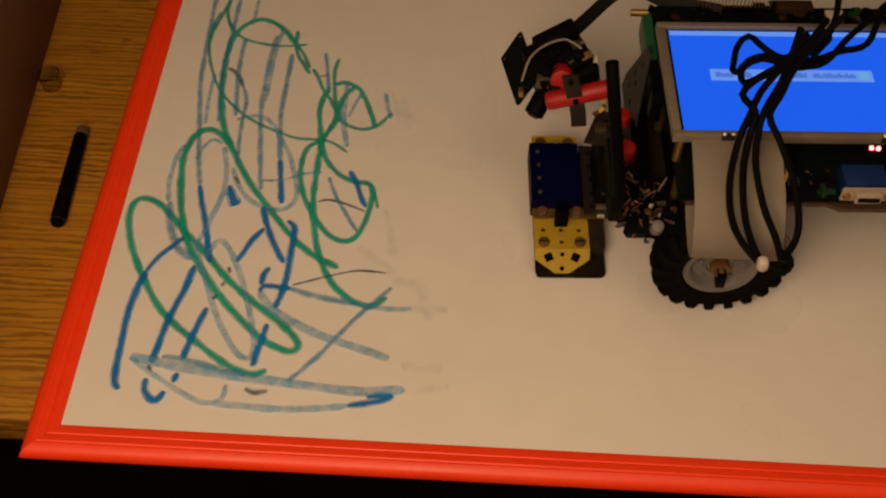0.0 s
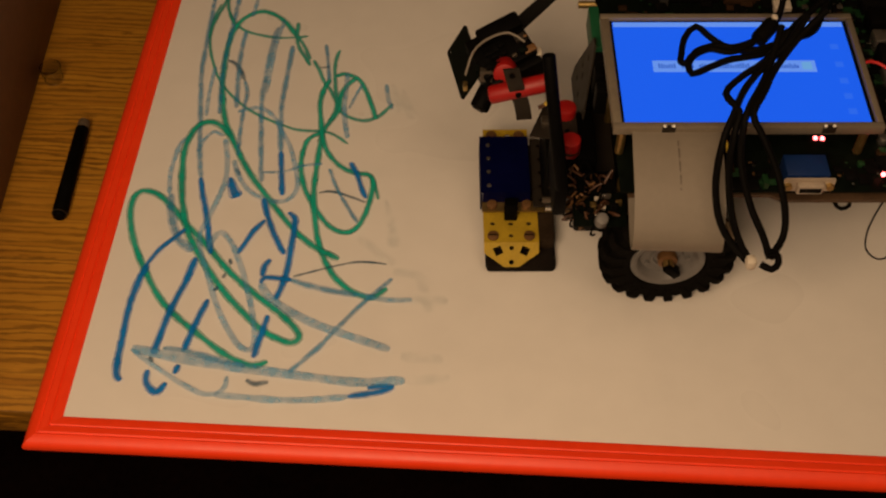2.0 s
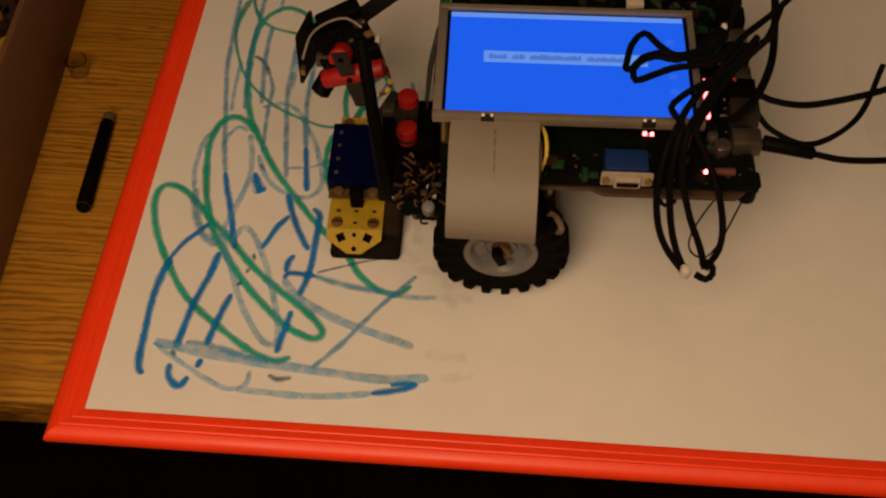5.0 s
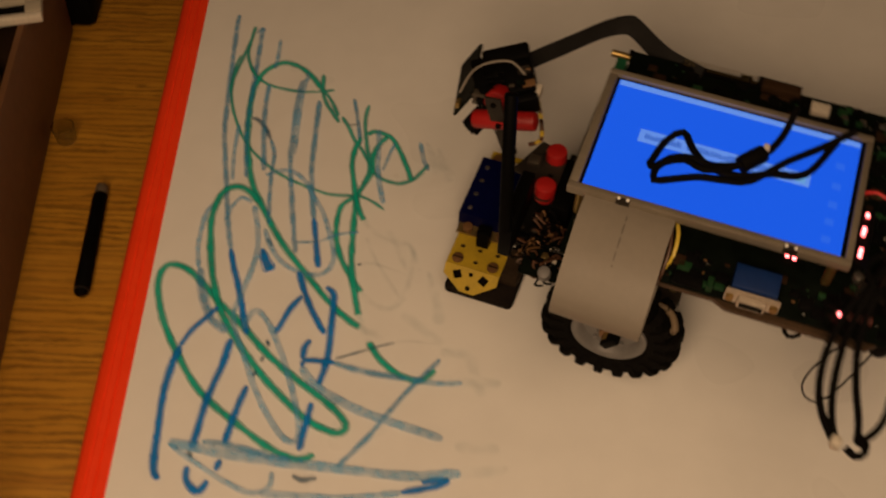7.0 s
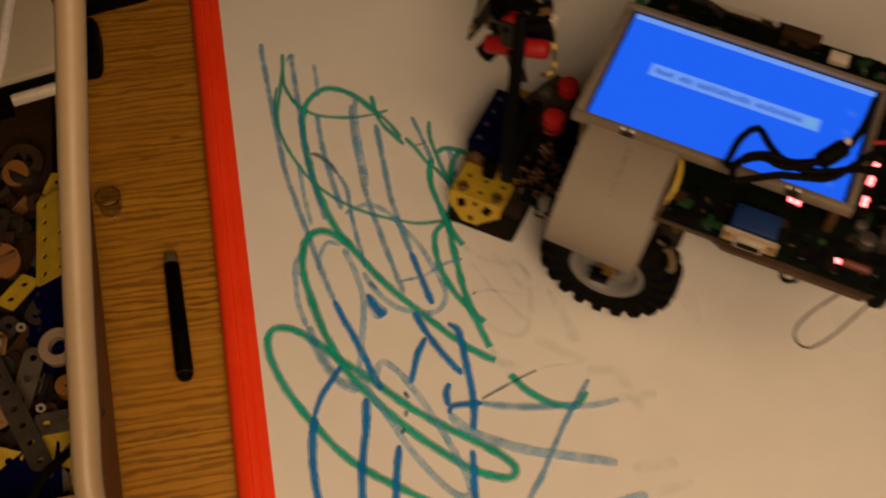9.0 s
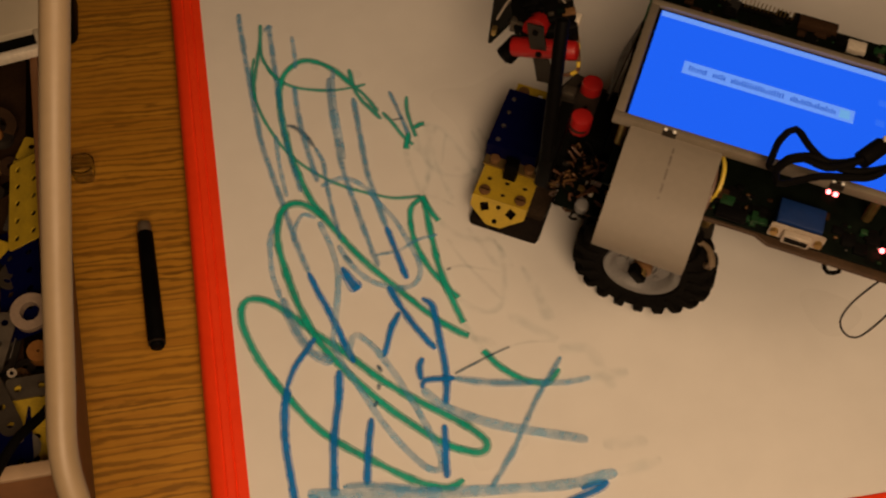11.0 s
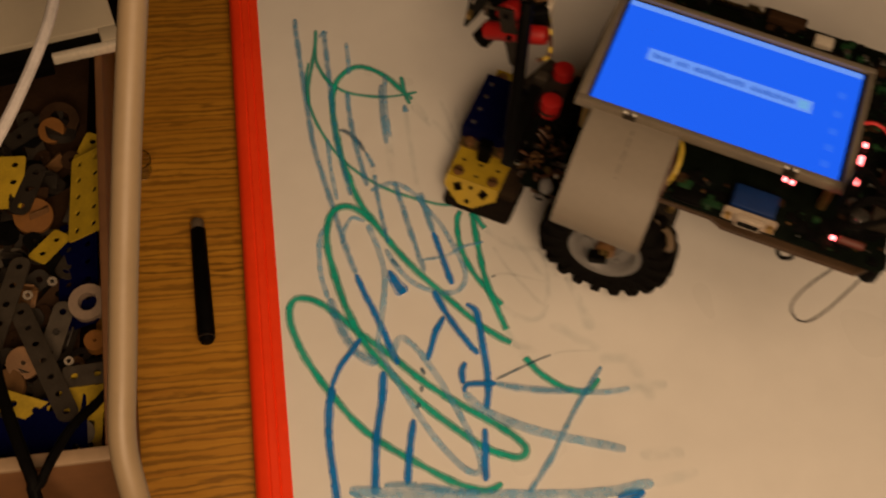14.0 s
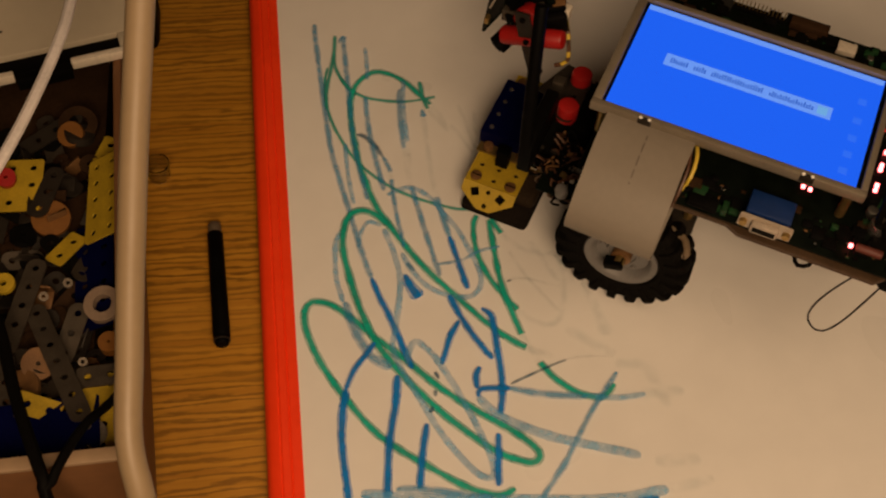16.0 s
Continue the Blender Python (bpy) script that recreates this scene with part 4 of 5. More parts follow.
part("camera_flat_cable", strap([(-0.1130, 0.1150, 0.1250), (-0.1070, 0.1281, 0.1240), (-0.0828, 0.1628, 0.1200), (-0.0629, 0.1905, 0.1170), (-0.0500, 0.2010, 0.1160), (-0.0428, 0.2000, 0.1150), (-0.0187, 0.1820, 0.1140), (0.0081, 0.1667, 0.1190)], (0.1, 0.45, 0.9), 0.0140, 0.0009), FLAT_DARK, robot, "dark grey flat camera cable")

part("wire_curl", tube([(0.0960, 0.0140, 0.1080), (0.0950, 0.0070, 0.1010), (0.0985, 0.0016, 0.1000), (0.1045, 0.0045, 0.1000), (0.1045, 0.0095, 0.1010), (0.1010, 0.0130, 0.1080)], 0.0013, 8), CABLE, robot, "small black wire curl")
part("pale_hose", tube([(0.0150, 0.0300, 0.0780), (0.0206, 0.0150, 0.0760), (0.0286, 0.0127, 0.0750), (0.0343, 0.0086, 0.0750), (0.0375, 0.0000, 0.0740), (0.0340, 0.0060, 0.0640)], 0.0022, 10), mat("beige_sheath", (0.17, 0.12, 0.07), 0.6), robot, "beige cable behind the wheel")
# thin loop of antenna wire and the power lead
part("antenna_wire", tube([(0.1420, 0.0080, 0.1100), (0.1350, 0.0190, 0.0900), (0.1240, 0.0060, 0.0850), (0.1165, -0.0080, 0.0850), (0.1140, -0.0180, 0.0850), (0.1170, -0.0245, 0.0850), (0.1240, -0.0255, 0.0850), (0.1340, -0.0130, 0.0860), (0.1480, 0.0110, 0.0990)], 0.0006, 6), CABLE, robot, "thin black wire loop")
part("power_plug", rod((0.1570, 0.0350, 0.1235), (0.1880, 0.0290, 0.1215), 0.0050, 14, r2=0.0040, bevel=0.0008), BLACK, robot, "black power plug")
part("power_lead", tube([(0.1870, 0.0290, 0.1215), (0.2100, 0.0260, 0.1200), (0.2500, 0.0350, 0.1150), (0.3000, 0.0700, 0.1000), (0.3400, 0.1300, 0.0800)], 0.0021), CABLE, robot, "black power lead")
part("side_lead", tube([(0.1560, 0.0780, 0.1250), (0.1700, 0.0700, 0.1240), (0.2000, 0.0720, 0.1220), (0.2600, 0.0900, 0.1300), (0.3200, 0.1300, 0.1500)], 0.0022), CABLE, robot, "black lead")
part("side_lead", tube([(0.1350, 0.0350, 0.1420), (0.1500, 0.0520, 0.1440), (0.1640, 0.0850, 0.1430), (0.1700, 0.1200, 0.1460), (0.1740, 0.1560, 0.1500), (0.1800, 0.1900, 0.1600)], 0.0026), CABLE, robot, "black lead")
part("side_lead", tube([(0.1560, 0.0600, 0.1240), (0.1660, 0.0480, 0.1200), (0.1900, 0.0420, 0.1160), (0.2200, 0.0620, 0.1200), (0.2400, 0.1000, 0.1300)], 0.0019), CABLE, robot, "black lead")
part("red_lead", tube([(0.1180, 0.0900, 0.1360), (0.1260, 0.0920, 0.1380), (0.1360, 0.0880, 0.1360), (0.1440, 0.0800, 0.1310)], 0.0011), WIRE_R, robot)

# ---- loose black cables that drag along over the robot ----
def mm(*pts):
    return [tuple(v / 1000 for v in p) for p in pts]


loop_cable = thing("cable_loop", "tied loop of black cable lying over the robot's screen", "cable")
for pts in (mm((0, 0, 0), (5, 18, 2), (13, 26, 4), (21, 15, 4), (31, 8, 3), (46, 12, 4), (58, 20, 7), (66, 34, 12), (70, 52, 20)),
            mm((0, 0, 0), (3, -3, 1), (10, 6, 2), (24, 9, 4), (38, 5, 3), (52, 6, 4), (66, 12, 5), (84, 18, 6), (96, 42, 12)),
            mm((4, -4, 1), (5, -12, 1), (14, -9, 2), (28, -2, 2), (42, 0, 3), (56, 3, 5), (72, 20, 9), (88, 34, 12), (104, 48, 18)),
            mm((4, -4, 1), (8, 2, 2), (18, 7, 3), (30, 2, 5), (44, 8, 6), (54, 16, 8))):
    part("cable_strand", tube(pts, 0.0021), CABLE, loop_cable)
part("cable_tie", block((0.0575, 0.0215, 0.0100), (0.0612, 0.0258, 0.0140), 0.0014), CREAM, loop_cable, "pale cable tie")
part("tie_wrap", rod((0.0480, 0.0110, 0.0060), (0.0590, 0.0230, 0.0080), 0.0052, 12, bevel=0.001), CABLE, loop_cable)

hang_cable = thing("hanging_cable", "bundle of black cable hanging down tied with a white clip", "cable")
for pts in (mm((-7, 0, 0), (-17, 14, 4), (-22, 28, 9), (-24, 42, 24), (-21, 56, 42), (-15, 67, 52), (-7, 82, 57), (6, 96, 62), (20, 108, 66), (34, 124, 74)),
            mm((-7, 1, 1), (-12, 14, 5), (-15, 30, 12), (-17, 46, 30), (-15, 58, 46), (-12, 68, 54), (-18, 80, 56), (-8, 90, 59), (8, 100, 63), (22, 116, 70)),
            mm((5, 4, 0), (2, 16, 6), (-4, 32, 14), (-10, 48, 32), (-10, 60, 48), (-6, 70, 55), (4, 86, 59), (10, 98, 63), (18, 118, 72)),
            mm((5, 4, 0), (13, 14, 6), (15, 26, 14), (11, 42, 28), (2, 56, 44), (-4, 66, 53), (4, 80, 57), (12, 94, 61), (26, 110, 68), (44, 124, 78)),
            mm((-1, 0, 0), (5, -3, -1), (9, 0, 1), (8, 6, 3), (2, 5, 4))):
    part("cable_strand", tube(pts, 0.0021), CABLE, hang_cable)
part("clip", block((-0.0100, -0.0030, -0.0030), (-0.0035, 0.0045, 0.0050), 0.0025), CREAM, hang_cable, "white plastic clip")

# ---- marker lying on the table ----
pen = thing("marker_pen", "black pen lying on the wooden table", "pen")
pa, pb = Vector((-0.0475, 0.1660, TABLE_Z + 0.0058)), Vector((-0.0515, 0.2620, TABLE_Z + 0.0058))
d = (pb - pa).normalized()
part("barrel", rod(pa + d * 0.006, pb - d * 0.008, 0.0057, 20, r2=0.0052, bevel=0.0008), BLACK, pen)
part("tail_plug", rod(pb - d * 0.0085, pb, 0.0046, 18, bevel=0.0012), mat("smoky_plug", (0.10, 0.075, 0.05), 0.35), pen, "smoky brown end plug")
part("nose", rod(pa + d * 0.0065, pa, 0.0055, 18, r2=0.0042, bevel=0.0008), BLACK, pen)
part("nose_ring", rod(pa + d * 0.0030, pa + d * 0.0038, 0.0056, 18), DARKMETAL, pen)

cup = thing("clear_cap", "small clear plastic cap standing on the table", "cap", m=pose(-0.0900, 0.3120, TABLE_Z))
bm, n = bmesh.new(), 28
prof = [(0.0076, 0.0), (0.0088, 0.014), (0.0080, 0.014), (0.0068, 0.001)]
rings = [[bm.verts.new((r * math.cos(2 * math.pi * k / n), r * math.sin(2 * math.pi * k / n), z)) for r, z in prof] for k in range(n)]
for k in range(n):
    for j in range(4):
        bm.faces.new((rings[k][j], rings[k][(j + 1) % 4], rings[(k + 1) % n][(j + 1) % 4], rings[(k + 1) % n][j]))
bmesh.ops.recalc_face_normals(bm, faces=bm.faces[:])
part("cap_shell", bm, CLEAR, cup)

# ---- parts box beside the board ----
BOX_TOP, FILL = 0.085, 0.042
parts_box = thing("parts_box", "brown fibreboard box with pale top edges, full of metal construction parts", "box")


def slab(name, a, b, c, d, thick, z0, z1, material, label=""):
    """A leaning wall: foot line a-b, top line c-d, with thickness towards the first normal."""
    bm = bmesh.new()
    n = Vector((-(b[1] - a[1]), b[0] - a[0], 0)).normalized() * thick
    lo = [Vector((*a, z0)), Vector((*b, z0)), Vector((*d, z1)), Vector((*c, z1))]
    vs = [bm.verts.new(v) for v in lo] + [bm.verts.new(v + n) for v in lo]
    for f in ((0, 1, 2, 3), (7, 6, 5, 4), (0, 4, 5, 1), (1, 5, 6, 2), (2, 6, 7, 3), (3, 7, 4, 0)):
        bm.faces.new([vs[k] for k in f])
    bmesh.ops.recalc_face_normals(bm, faces=bm.faces[:])
    bmesh.ops.bevel(bm, geom=bm.edges[:], offset=0.0010, segments=2, affect="EDGES", profile=0.5)
    return part(name, bm, material, parts_box, label)


slab("wall", (-0.0868, 0.050), (-0.1100, 0.430), (-0.0890, 0.050), (-0.1055, 0.430), 0.0048, TABLE_Z, BOX_TOP, CARD)
slab("wall", (-0.420, 0.042), (-0.0868, 0.050), (-0.420, 0.044), (-0.0890, 0.052), 0.0060, TABLE_Z, BOX_TOP - 0.002, CARD)
slab("wall", (-0.1150, 0.430), (-0.420, 0.430), (-0.1105, 0.430), (-0.420, 0.430), 0.0060, TABLE_Z, BOX_TOP, CARD)
slab("wall", (-0.420, 0.424), (-0.420, 0.050), (-0.420, 0.424), (-0.420, 0.052), 0.0060, TABLE_Z, BOX_TOP, CARD)
slab("rim", (-0.420, 0.0425), (-0.0905, 0.0505), (-0.420, 0.0425), (-0.0905, 0.0505), 0.0080, BOX_TOP - 0.002, BOX_TOP + 0.0015, RIM, "pale raw board edge")
part("bottom", block((-0.412, 0.060, TABLE_Z + 0.001), (-0.118, 0.422, FILL - 0.002)), BROWN, parts_box, smooth=False)

tagged(part("black_wedge", block((-0.1290, 0.4330, TABLE_Z), (-0.0910, 0.4750, TABLE_Z + 0.030), 0.006, pose(0, 0, 0)), BLACK), "black plastic wedge standing on the table behind the box", "wedge")

# white panel with a slot along its front, lying over the far half of the box
panel = thing("white_tray", "off-white plastic tray with a black slot, lying over the box", "tray", m=pose(-0.0875, 0.3360, BOX_TOP + 0.001, 0, 0, 13.6))
part("panel_top", block((-0.290, 0.0175, 0), (0, 0.200, 0.0075), 0.0012), PAPER, panel)
part("panel_side", block((-0.0115, 0.0052, 0), (0, 0.0173, 0.0074), 0.0008), PAPER, panel)
part("slot", block((-0.290, 0.0050, 0), (-0.0117, 0.0173, 0.0030)), BLACK, panel, "black recessed slot")
part("front_lip", block((-0.0440, 0, 0), (0, 0.0050, 0.0072), 0.0012), CREAM, panel, "white front lip")
part("front_lip", block((-0.1600, 0, 0), (-0.0800, 0.0050, 0.0072), 0.0012), CREAM, panel, "white front lip")
part("slot_bridge", block((-0.0795, -0.0020, -0.006), (-0.0445, 0.0048, 0.0034), 0.001), BLACK, panel, "black bridge between the lips")
for i in range(3):
    for j in range(12):
        part("dot", rod((-0.082 - i * 0.009, 0.040 + j * 0.010, 0.0074), (-0.082 - i * 0.009, 0.040 + j * 0.010, 0.0078), 0.0011, 8), DARKMETAL, panel)

HOSE = mat("pale_beige_hose", (0.29, 0.212, 0.122), 0.5, spread=0.06, scale=25)
tagged(part("thick_hose", tube([(-0.066, -0.085, -0.100), (-0.066, -0.065, -0.020), (-0.067, -0.045, 0.055), (-0.068, -0.023, 0.100), (-0.0686, -0.0063, 0.135), (-0.0689, 0.0014, 0.15), (-0.0716, 0.0152, 0.163), (-0.072, 0.0276, 0.172), (-0.0694, 0.0474, 0.188), (-0.0653, 0.0754, 0.214), (-0.0621, 0.0929, 0.232), (-0.0577, 0.1205, 0.256), (-0.0528, 0.1471, 0.28), (-0.0495, 0.1644, 0.296), (-0.0430, 0.2000, 0.3280), (-0.0360, 0.2450, 0.3640), (-0.0300, 0.3050, 0.3920), (-0.0280, 0.3750, 0.4020), (-0.0300, 0.4500, 0.3880), (-0.0380, 0.5300, 0.3400), (-0.0500, 0.6100, 0.2500), (-0.0620, 0.6700, 0.1400), (-0.0700, 0.7000, 0.0500), (-0.0700, 0.7080, TABLE_Z)], 0.0064, 16, lean=(1, 0, 0)), HOSE), "thick pale beige hose arching above the parts box", "hose")
tagged(part("white_cable", tube([(-0.0950, 0.560, 0.1000), (-0.0960, 0.500, 0.1250), (-0.0985, 0.430, 0.1650), (-0.1020, 0.370, 0.1770), (-0.1080, 0.320, 0.1790), (-0.1130, 0.270, 0.1790), (-0.1290, 0.220, 0.1720), (-0.1500, 0.180, 0.1600), (-0.1900, 0.130, 0.1300), (-0.2300, 0.100, 0.1000)], 0.0032, 10), mat("white_cable_sheath", (0.62, 0.58, 0.56), 0.45)), "thick white cable draped across the box", "cable")
tagged(part("black_cable", tube([(-0.1710, 0.1579, 0.0850), (-0.1587, 0.1331, 0.0880), (-0.1456, 0.0898, 0.0960), (-0.1321, 0.0520, 0.0990), (-0.1265, 0.0370, 0.0970), (-0.1260, 0.0302, 0.0900), (-0.1120, 0.000, 0.0400), (-0.1120, -0.020, -0.0600)], 0.0034, 10), CABLE), "black cable hanging over the box rim", "cable")
tagged(part("black_cable", tube([(-0.0955, 0.0990, 0.0700), (-0.1007, 0.0853, 0.0800), (-0.1093, 0.0688, 0.0920), (-0.1179, 0.0475, 0.0990), (-0.1226, 0.0367, 0.0970), (-0.1258, 0.0278, 0.0900), (-0.1060, 0.000, 0.0400), (-0.1060, -0.020, -0.0600)], 0.0026, 10), CABLE), "thin black cable hanging over the box rim", "cable")


def strip(n, material, m, label, width=0.0120):
    """A flat construction strip with n holes at half-inch pitch."""
    L = 0.0127 * n
    bm = perforated([(x, y) for x, y in rounded(width, L, width * 0.45)], [(0, (k - (n - 1) / 2) * 0.0127, 0.0021) for k in range(n)], 0.0011)
    ob = tagged(part("metal_strip", bm, material), label, "metal strip", "construction parts in the box")
    ob.matrix_world = m
    return ob


def wide_plate(cols, rows, material, m, label):
    bm = perforated([(x, y) for x, y in rounded(0.0127 * cols, 0.0127 * rows, 0.002)], [((i - (cols - 1) / 2) * 0.0127, (k - (rows - 1) / 2) * 0.0127, 0.0021) for i in range(cols) for k in range(rows) if i in (0, cols - 1) or k in (0, rows - 1)], 0.0011)
    ob = tagged(part("metal_plate", bm, material), label, "metal plate", "construction parts in the box")
    ob.matrix_world = m
    return ob


def disc(r, hole, thick, material, m, name, label):
    bm = perforated([(r * math.cos(2 * math.pi * k / 24), r * math.sin(2 * math.pi * k / 24)) for k in range(24)], [(0, 0, hole)], thick)
    ob = tagged(part(name, bm, material), label, name.replace("_", " "), "construction parts in the box")
    ob.matrix_world = m
    return ob


# Ring colour holds some of the shade inside the box.
TAN_RING = mat("dimmed_tan_plastic", (0.24, 0.175, 0.125), 0.5)
wide_plate(2, 5, YELLOW, pose(-0.1112, 0.2372, 0.0660, 0, -32, -0), "yellow enamelled plate with rows of holes")
wide_plate(1, 2, YELLOW, pose(-0.1136, 0.2828, 0.0520, 0, 3, -20), "yellow plate corner under another plate")
wide_plate(3, 3, YELLOW, pose(-0.1699, 0.2545, 0.0600, 4, 0, -2), "yellow enamelled plate with rows of holes")
wide_plate(2, 1, YELLOW, pose(-0.1341, 0.2061, 0.0560, 6, -6, -126), "small yellow corner plate with holes")
wide_plate(2, 6, BLUE, pose(-0.1172, 0.1882, 0.0520, 0, -20, 2), "dark blue enamelled plate with holes")
wide_plate(6, 3, BLUE, pose(-0.1459, 0.0808, 0.0620, 0, 0, 3), "dark blue enamelled plate with holes")
wide_plate(2, 1, STEEL, pose(-0.1085, 0.1113, 0.0660, 4, -4, 1), "bare steel plate with holes")
wide_plate(2, 2, YELLOW, pose(-0.1102, 0.1029, 0.0620, 0, 6, -8), "yellow enamelled plate with rows of holes")
wide_plate(1, 3, YELLOW, pose(-0.1069, 0.0860, 0.0560, 0, 6, -2), "yellow plate in shade with holes")
wide_plate(2, 1, YELLOW, pose(-0.1414, 0.0963, 0.0630, 5, 8, -21), "small yellow corner plate with holes")
strip(5, STEEL, pose(-0.1544, 0.1614, 0.0660, 2, 0, -14), "grey metal strip with a row of holes")
strip(7, STEEL, pose(-0.1321, 0.1228, 0.0660, 6, 0, -157), "grey metal strip with a row of holes")
strip(4, STEEL, pose(-0.1608, 0.1091, 0.0600, 0, 5, -173), "grey metal strip with a row of holes")
strip(3, DARKMETAL, pose(-0.1477, 0.2478, 0.0600, 3, 0, -18), "small dark link with two holes")
strip(3, STEEL, pose(-0.1284, 0.1474, 0.0540, 10, 8, -16), "grey metal strip with a row of holes")
disc(0.0112, 0.0057, 0.006, TAN_RING, pose(-0.1094, 0.1630, 0.0560, 10, -6, 0), "plastic_ring", "pale tan plastic ring lying among metal parts")
disc(0.0118, 0.001, 0.003, ORANGE, pose(-0.1458, 0.2324, 0.0520, 14, 8, 0), "tan_disc", "tan disc with centre hole")
disc(0.0125, 0.0065, 0.006, BROWN, pose(-0.1333, 0.3085, 0.0500, 18, 6, 0), "brown_wheel", "brown wheel half in shadow")
disc(0.0085, 0.0012, 0.004, ORANGE, pose(-0.1365, 0.2990, 0.0530, 24, -10, 0), "tan_disc", "dim tan disc leaning on a wheel")
disc(0.0062, 0.001, 0.008, ORANGE, pose(-0.1040, 0.1334, 0.0600, 8, 0, 0), "orange_knob", "small orange plastic knob")
disc(0.0095, 0.0014, 0.003, BOLT, pose(-0.1455, 0.1282, 0.0550, 20, 10, 0), "copper_disc", "coppery disc among loose parts")
disc(0.011, 0.0014, 0.003, BOLT, pose(-0.1540, 0.1143, 0.0520, 10, -12, 0), "copper_disc", "coppery disc among loose parts")
disc(0.0075, 0.0024, 0.0015, STEEL, pose(-0.1116, 0.0791, 0.0600, 12, 12, 0), "steel_washer", "steel washer among loose parts")
disc(0.0065, 0.002, 0.003, YELLOW, pose(-0.1664, 0.1782, 0.0640, 6, 0, 0), "yellow_disc", "bright yellow disc with centre hole")
disc(0.006, 0.0012, 0.005, RED, pose(-0.1712, 0.2554, 0.0660, 20, 8, 0), "red_knob", "dull red plastic knob among parts")
disc(0.0026, 0.0012, 0.003, STEEL, pose(-0.1192, 0.1234, 0.0620, 25, 15, 0), "metal_nut", "shiny metal nut among loose parts")
disc(0.0028, 0.0012, 0.003, STEEL, pose(-0.1439, 0.1691, 0.0620, 25, 15, 0), "metal_nut", "shiny metal nut among loose parts")
disc(0.0028, 0.0012, 0.003, STEEL, pose(-0.1305, 0.1774, 0.0620, 25, 15, 0), "metal_nut", "shiny metal nut among loose parts")
rn3 = random.Random(7)
# Mostly dark materials here stand in for the shade between the loose parts.
for k in range(190):
    p = (rn3.uniform(-0.235, -0.116), rn3.uniform(0.068, 0.300), rn3.uniform(0.043, 0.052))
    m = pose(*p, rn3.uniform(-25, 25), rn3.uniform(-25, 25), rn3.uniform(0, 180))
    kind = rn3.random()
    if kind < 0.4:
        strip(rn3.randint(2, 5), rn3.choice((DARKMETAL, BROWN, DARKMETAL, BROWN, STEEL, CHIP)), m, "small metal strip among loose parts")
    elif kind < 0.7:
        disc(rn3.uniform(0.004, 0.010), 0.0018, rn3.uniform(0.001, 0.006), rn3.choice((BROWN, DARKMETAL, DARKMETAL, BROWN, BOLT, CHIP)), m, "metal_disc", "small metal disc among loose parts")
    else:
        ob = tagged(part("bracket", block((-0.006, -0.006, 0), (0.006, 0.006, 0.0012), 0.0004, bm=block((-0.006, -0.006, 0), (0.006, -0.0048, 0.010), 0.0004)), rn3.choice((DARKMETAL, DARKMETAL, BROWN, CHIP, BOLT))), "small angle bracket among loose parts", "bracket", "construction parts in the box")
        ob.matrix_world = m

# dark case at the far end of the table
case = thing("dark_case", "dark brown glossy case with black corner on the table", "case", m=pose(-0.0930, 0.560, TABLE_Z, 0, 0, 12))
part("case_body", block((-0.060, -0.055, 0), (0.030, 0.120, 0.020), 0.004), BLACK, case)
part("case_lid", block((-0.052, -0.046, 0.020), (0.022, 0.112, 0.0225), 0.002), mat("brown_gloss", (0.05, 0.022, 0.012), 0.25), case, "brown glossy lid")


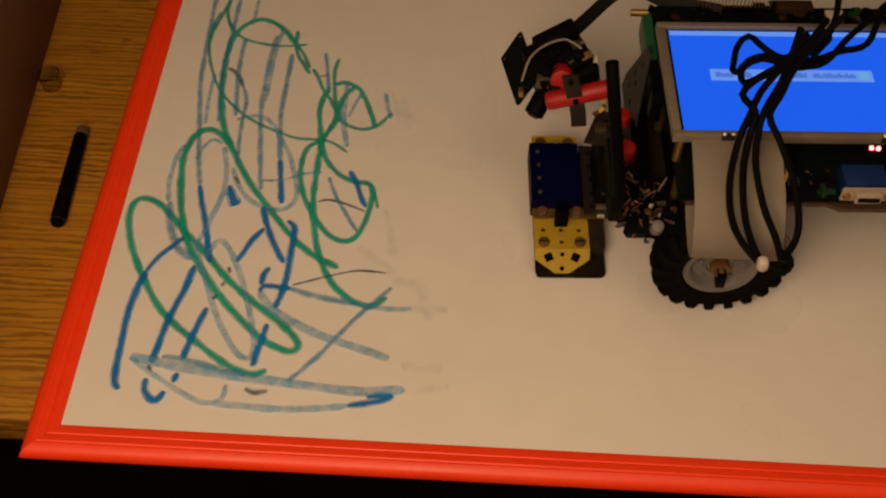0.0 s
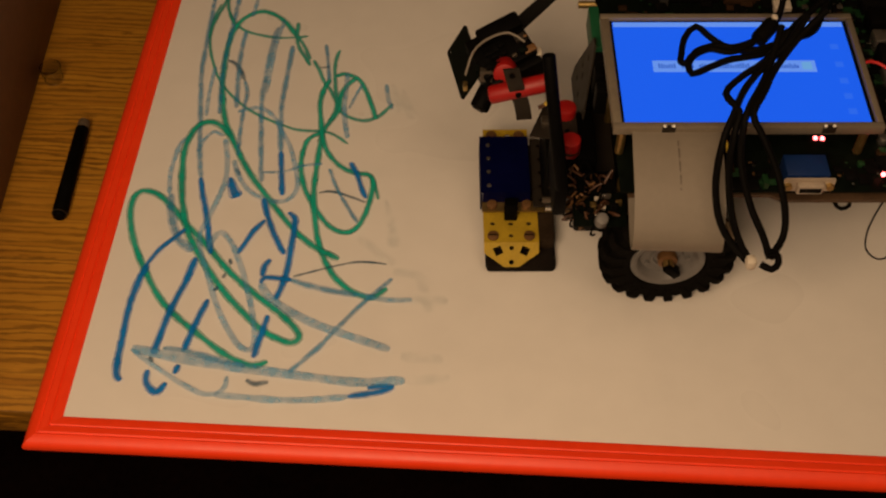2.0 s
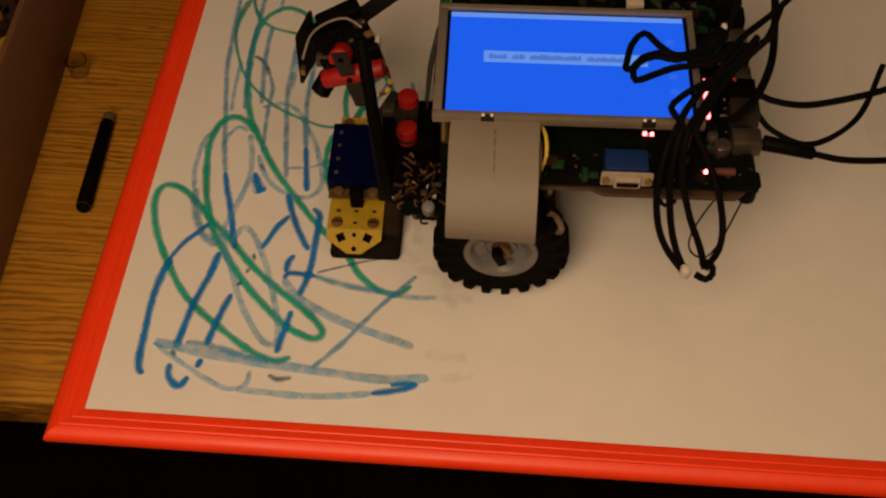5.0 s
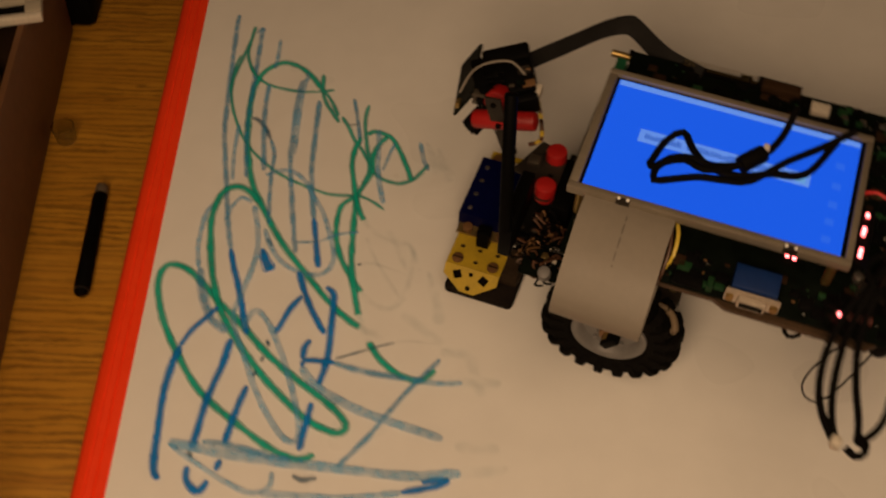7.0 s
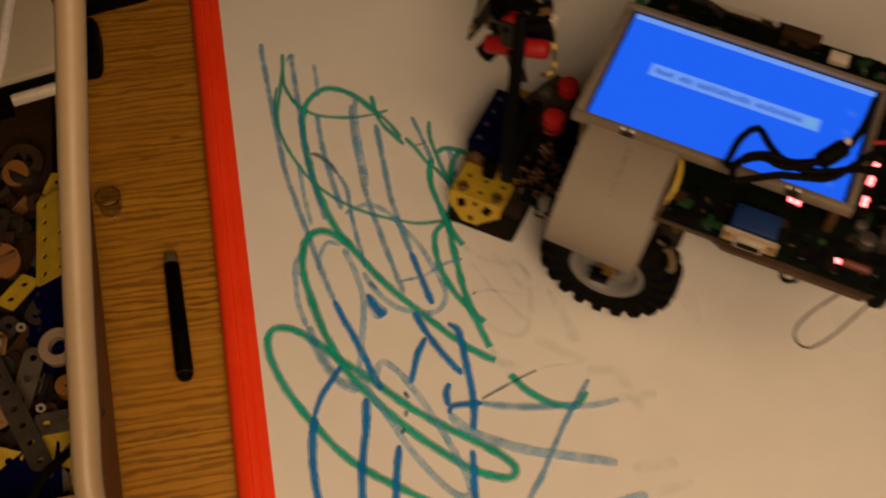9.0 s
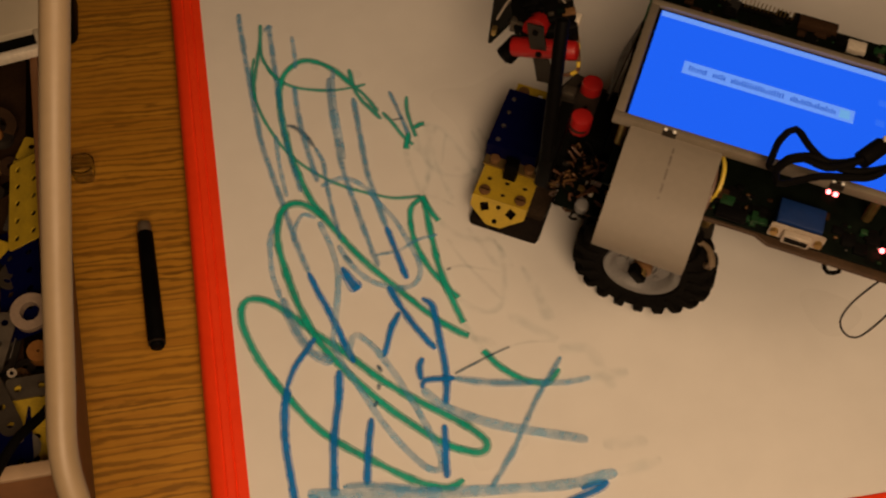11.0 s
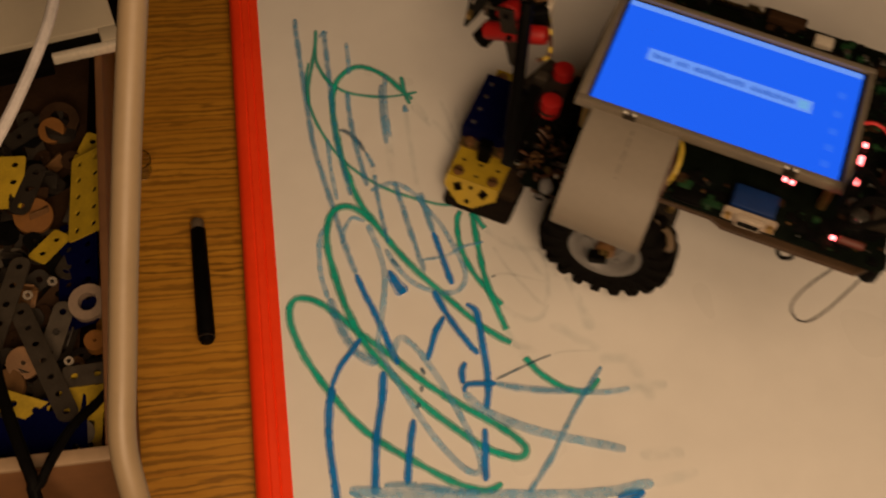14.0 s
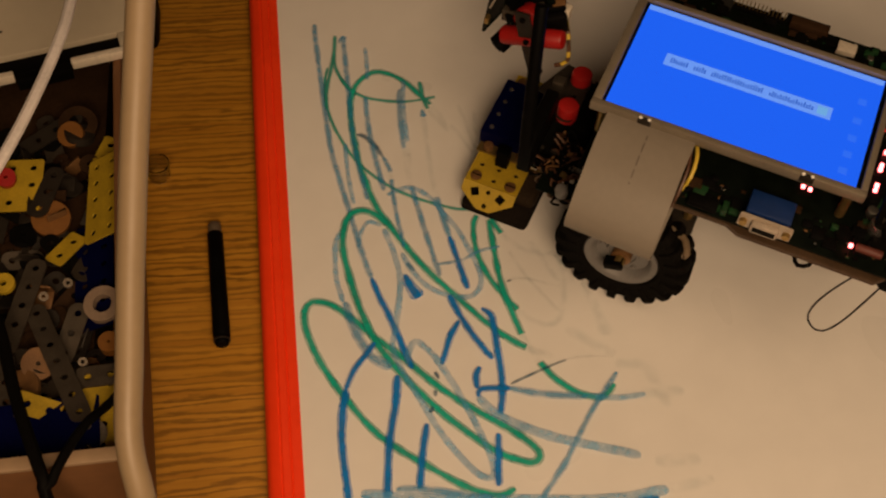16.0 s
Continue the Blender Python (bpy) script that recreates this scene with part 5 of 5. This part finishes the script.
def motions():
    """Everything that moves: the robot, its wheels, the dragged cables, and the ink that the eraser takes."""
    walk(robot, [(t, pose(x, y, 0, 0, 0, a)) for t, x, y, a in ROUTE])
    for w, off in zip(WHEELS, (0.0095, 0.160)):
        rows, turn, last = [], 0.0, on_route(0)
        for k in range(161):
            here = on_route(k * 0.1)
            a = radians(here[2])
            step = (here[0] - last[0]) * math.cos(a) + (here[1] - last[1]) * math.sin(a) - off * (a - radians(last[2]))
            turn += math.degrees(step / WHEEL_R)
            rows.append((k * 0.1, pose(0, off, WHEEL_R, 0, turn, 0)))
            last = here
        walk(w, rows)

    def beside(t, x, y, z, turn=0.0):
        rx, ry, a = on_route(t)
        return pose(rx, ry, 0, 0, 0, a) @ pose(x, y, z, 0, 0, turn)

    walk(loop_cable, [(t, beside(t, x, y, z, a)) for t, x, y, z, a in LOOP])
    walk(hang_cable, [(t, beside(t, x, y, z, a)) for t, x, y, z, a in HANG])
    for ob, t, z in WIPED:
        t = max(t, 0.3)
        walk(ob, [(0, pose(0, 0, z)), (t - 0.05, pose(0, 0, z)), (t + 0.05, pose(0, 0, -0.003)), (16, pose(0, 0, -0.003))])


# the cables' places beside the robot: seconds, x, y, z, turn
LOOP = [(0, -0.008, 0.064, 0.165, 0), (1.5, -0.008, 0.063, 0.165, 0), (2.5, -0.009, 0.064, 0.165, 0), (3.5, -0.008, 0.063, 0.165, 0), (6, -0.006, 0.046, 0.165, 0), (6.5, -0.006, 0.043, 0.165, 0), (7, -0.004, 0.043, 0.165, 0),
        (7.5, 0.002, 0.045, 0.165, 2), (8, 0.003, 0.045, 0.165, 4), (8.5, 0.020, 0.034, 0.163, 6), (9, 0.045, 0.018, 0.160, 8), (9.2, 0.049, 0.015, 0.160, 8), (11.3, 0.040, 0.013, 0.160, 8), (11.5, 0.043, 0.013, 0.160, 8), (12, 0.095, 0.008, 0.158, 10),
        (12.5, 0.101, 0.006, 0.158, 10), (13, 0.102, 0.006, 0.158, 10), (13.6, 0.103, 0.005, 0.158, 10), (14, 0.113, 0.002, 0.158, 10), (14.5, 0.124, 0.000, 0.160, 8), (15, 0.124, 0.000, 0.160, 8), (16, 0.124, 0.000, 0.160, 8)]
HANG = [(0, 0.0046, -0.0598, 0.132, 0), (0.5, 0.0055, -0.0614, 0.132, 0), (1.5, 0.019, -0.0652, 0.132, 0), (2.5, 0.0321, -0.0588, 0.122, 0), (3.5, 0.0429, -0.0578, 0.122, 0), (4.9, 0.110, -0.050, 0.10, 0), (5.8, 0.135, -0.053, 0.10, 0), (6, 0.118, -0.068, 0.10, 0),
        (6.5, 0.100, -0.071, 0.10, 0), (7, 0.141, -0.058, 0.10, 0), (7.5, 0.260, -0.040, 0.09, 10), (8, 0.340, 0.000, 0.07, 20), (9, 0.380, 0.040, 0.05, 30), (11.3, 0.380, 0.060, 0.05, 30), (13.6, 0.420, 0.060, 0.05, 30), (16, 0.380, 0.060, 0.05, 30)]
motions()
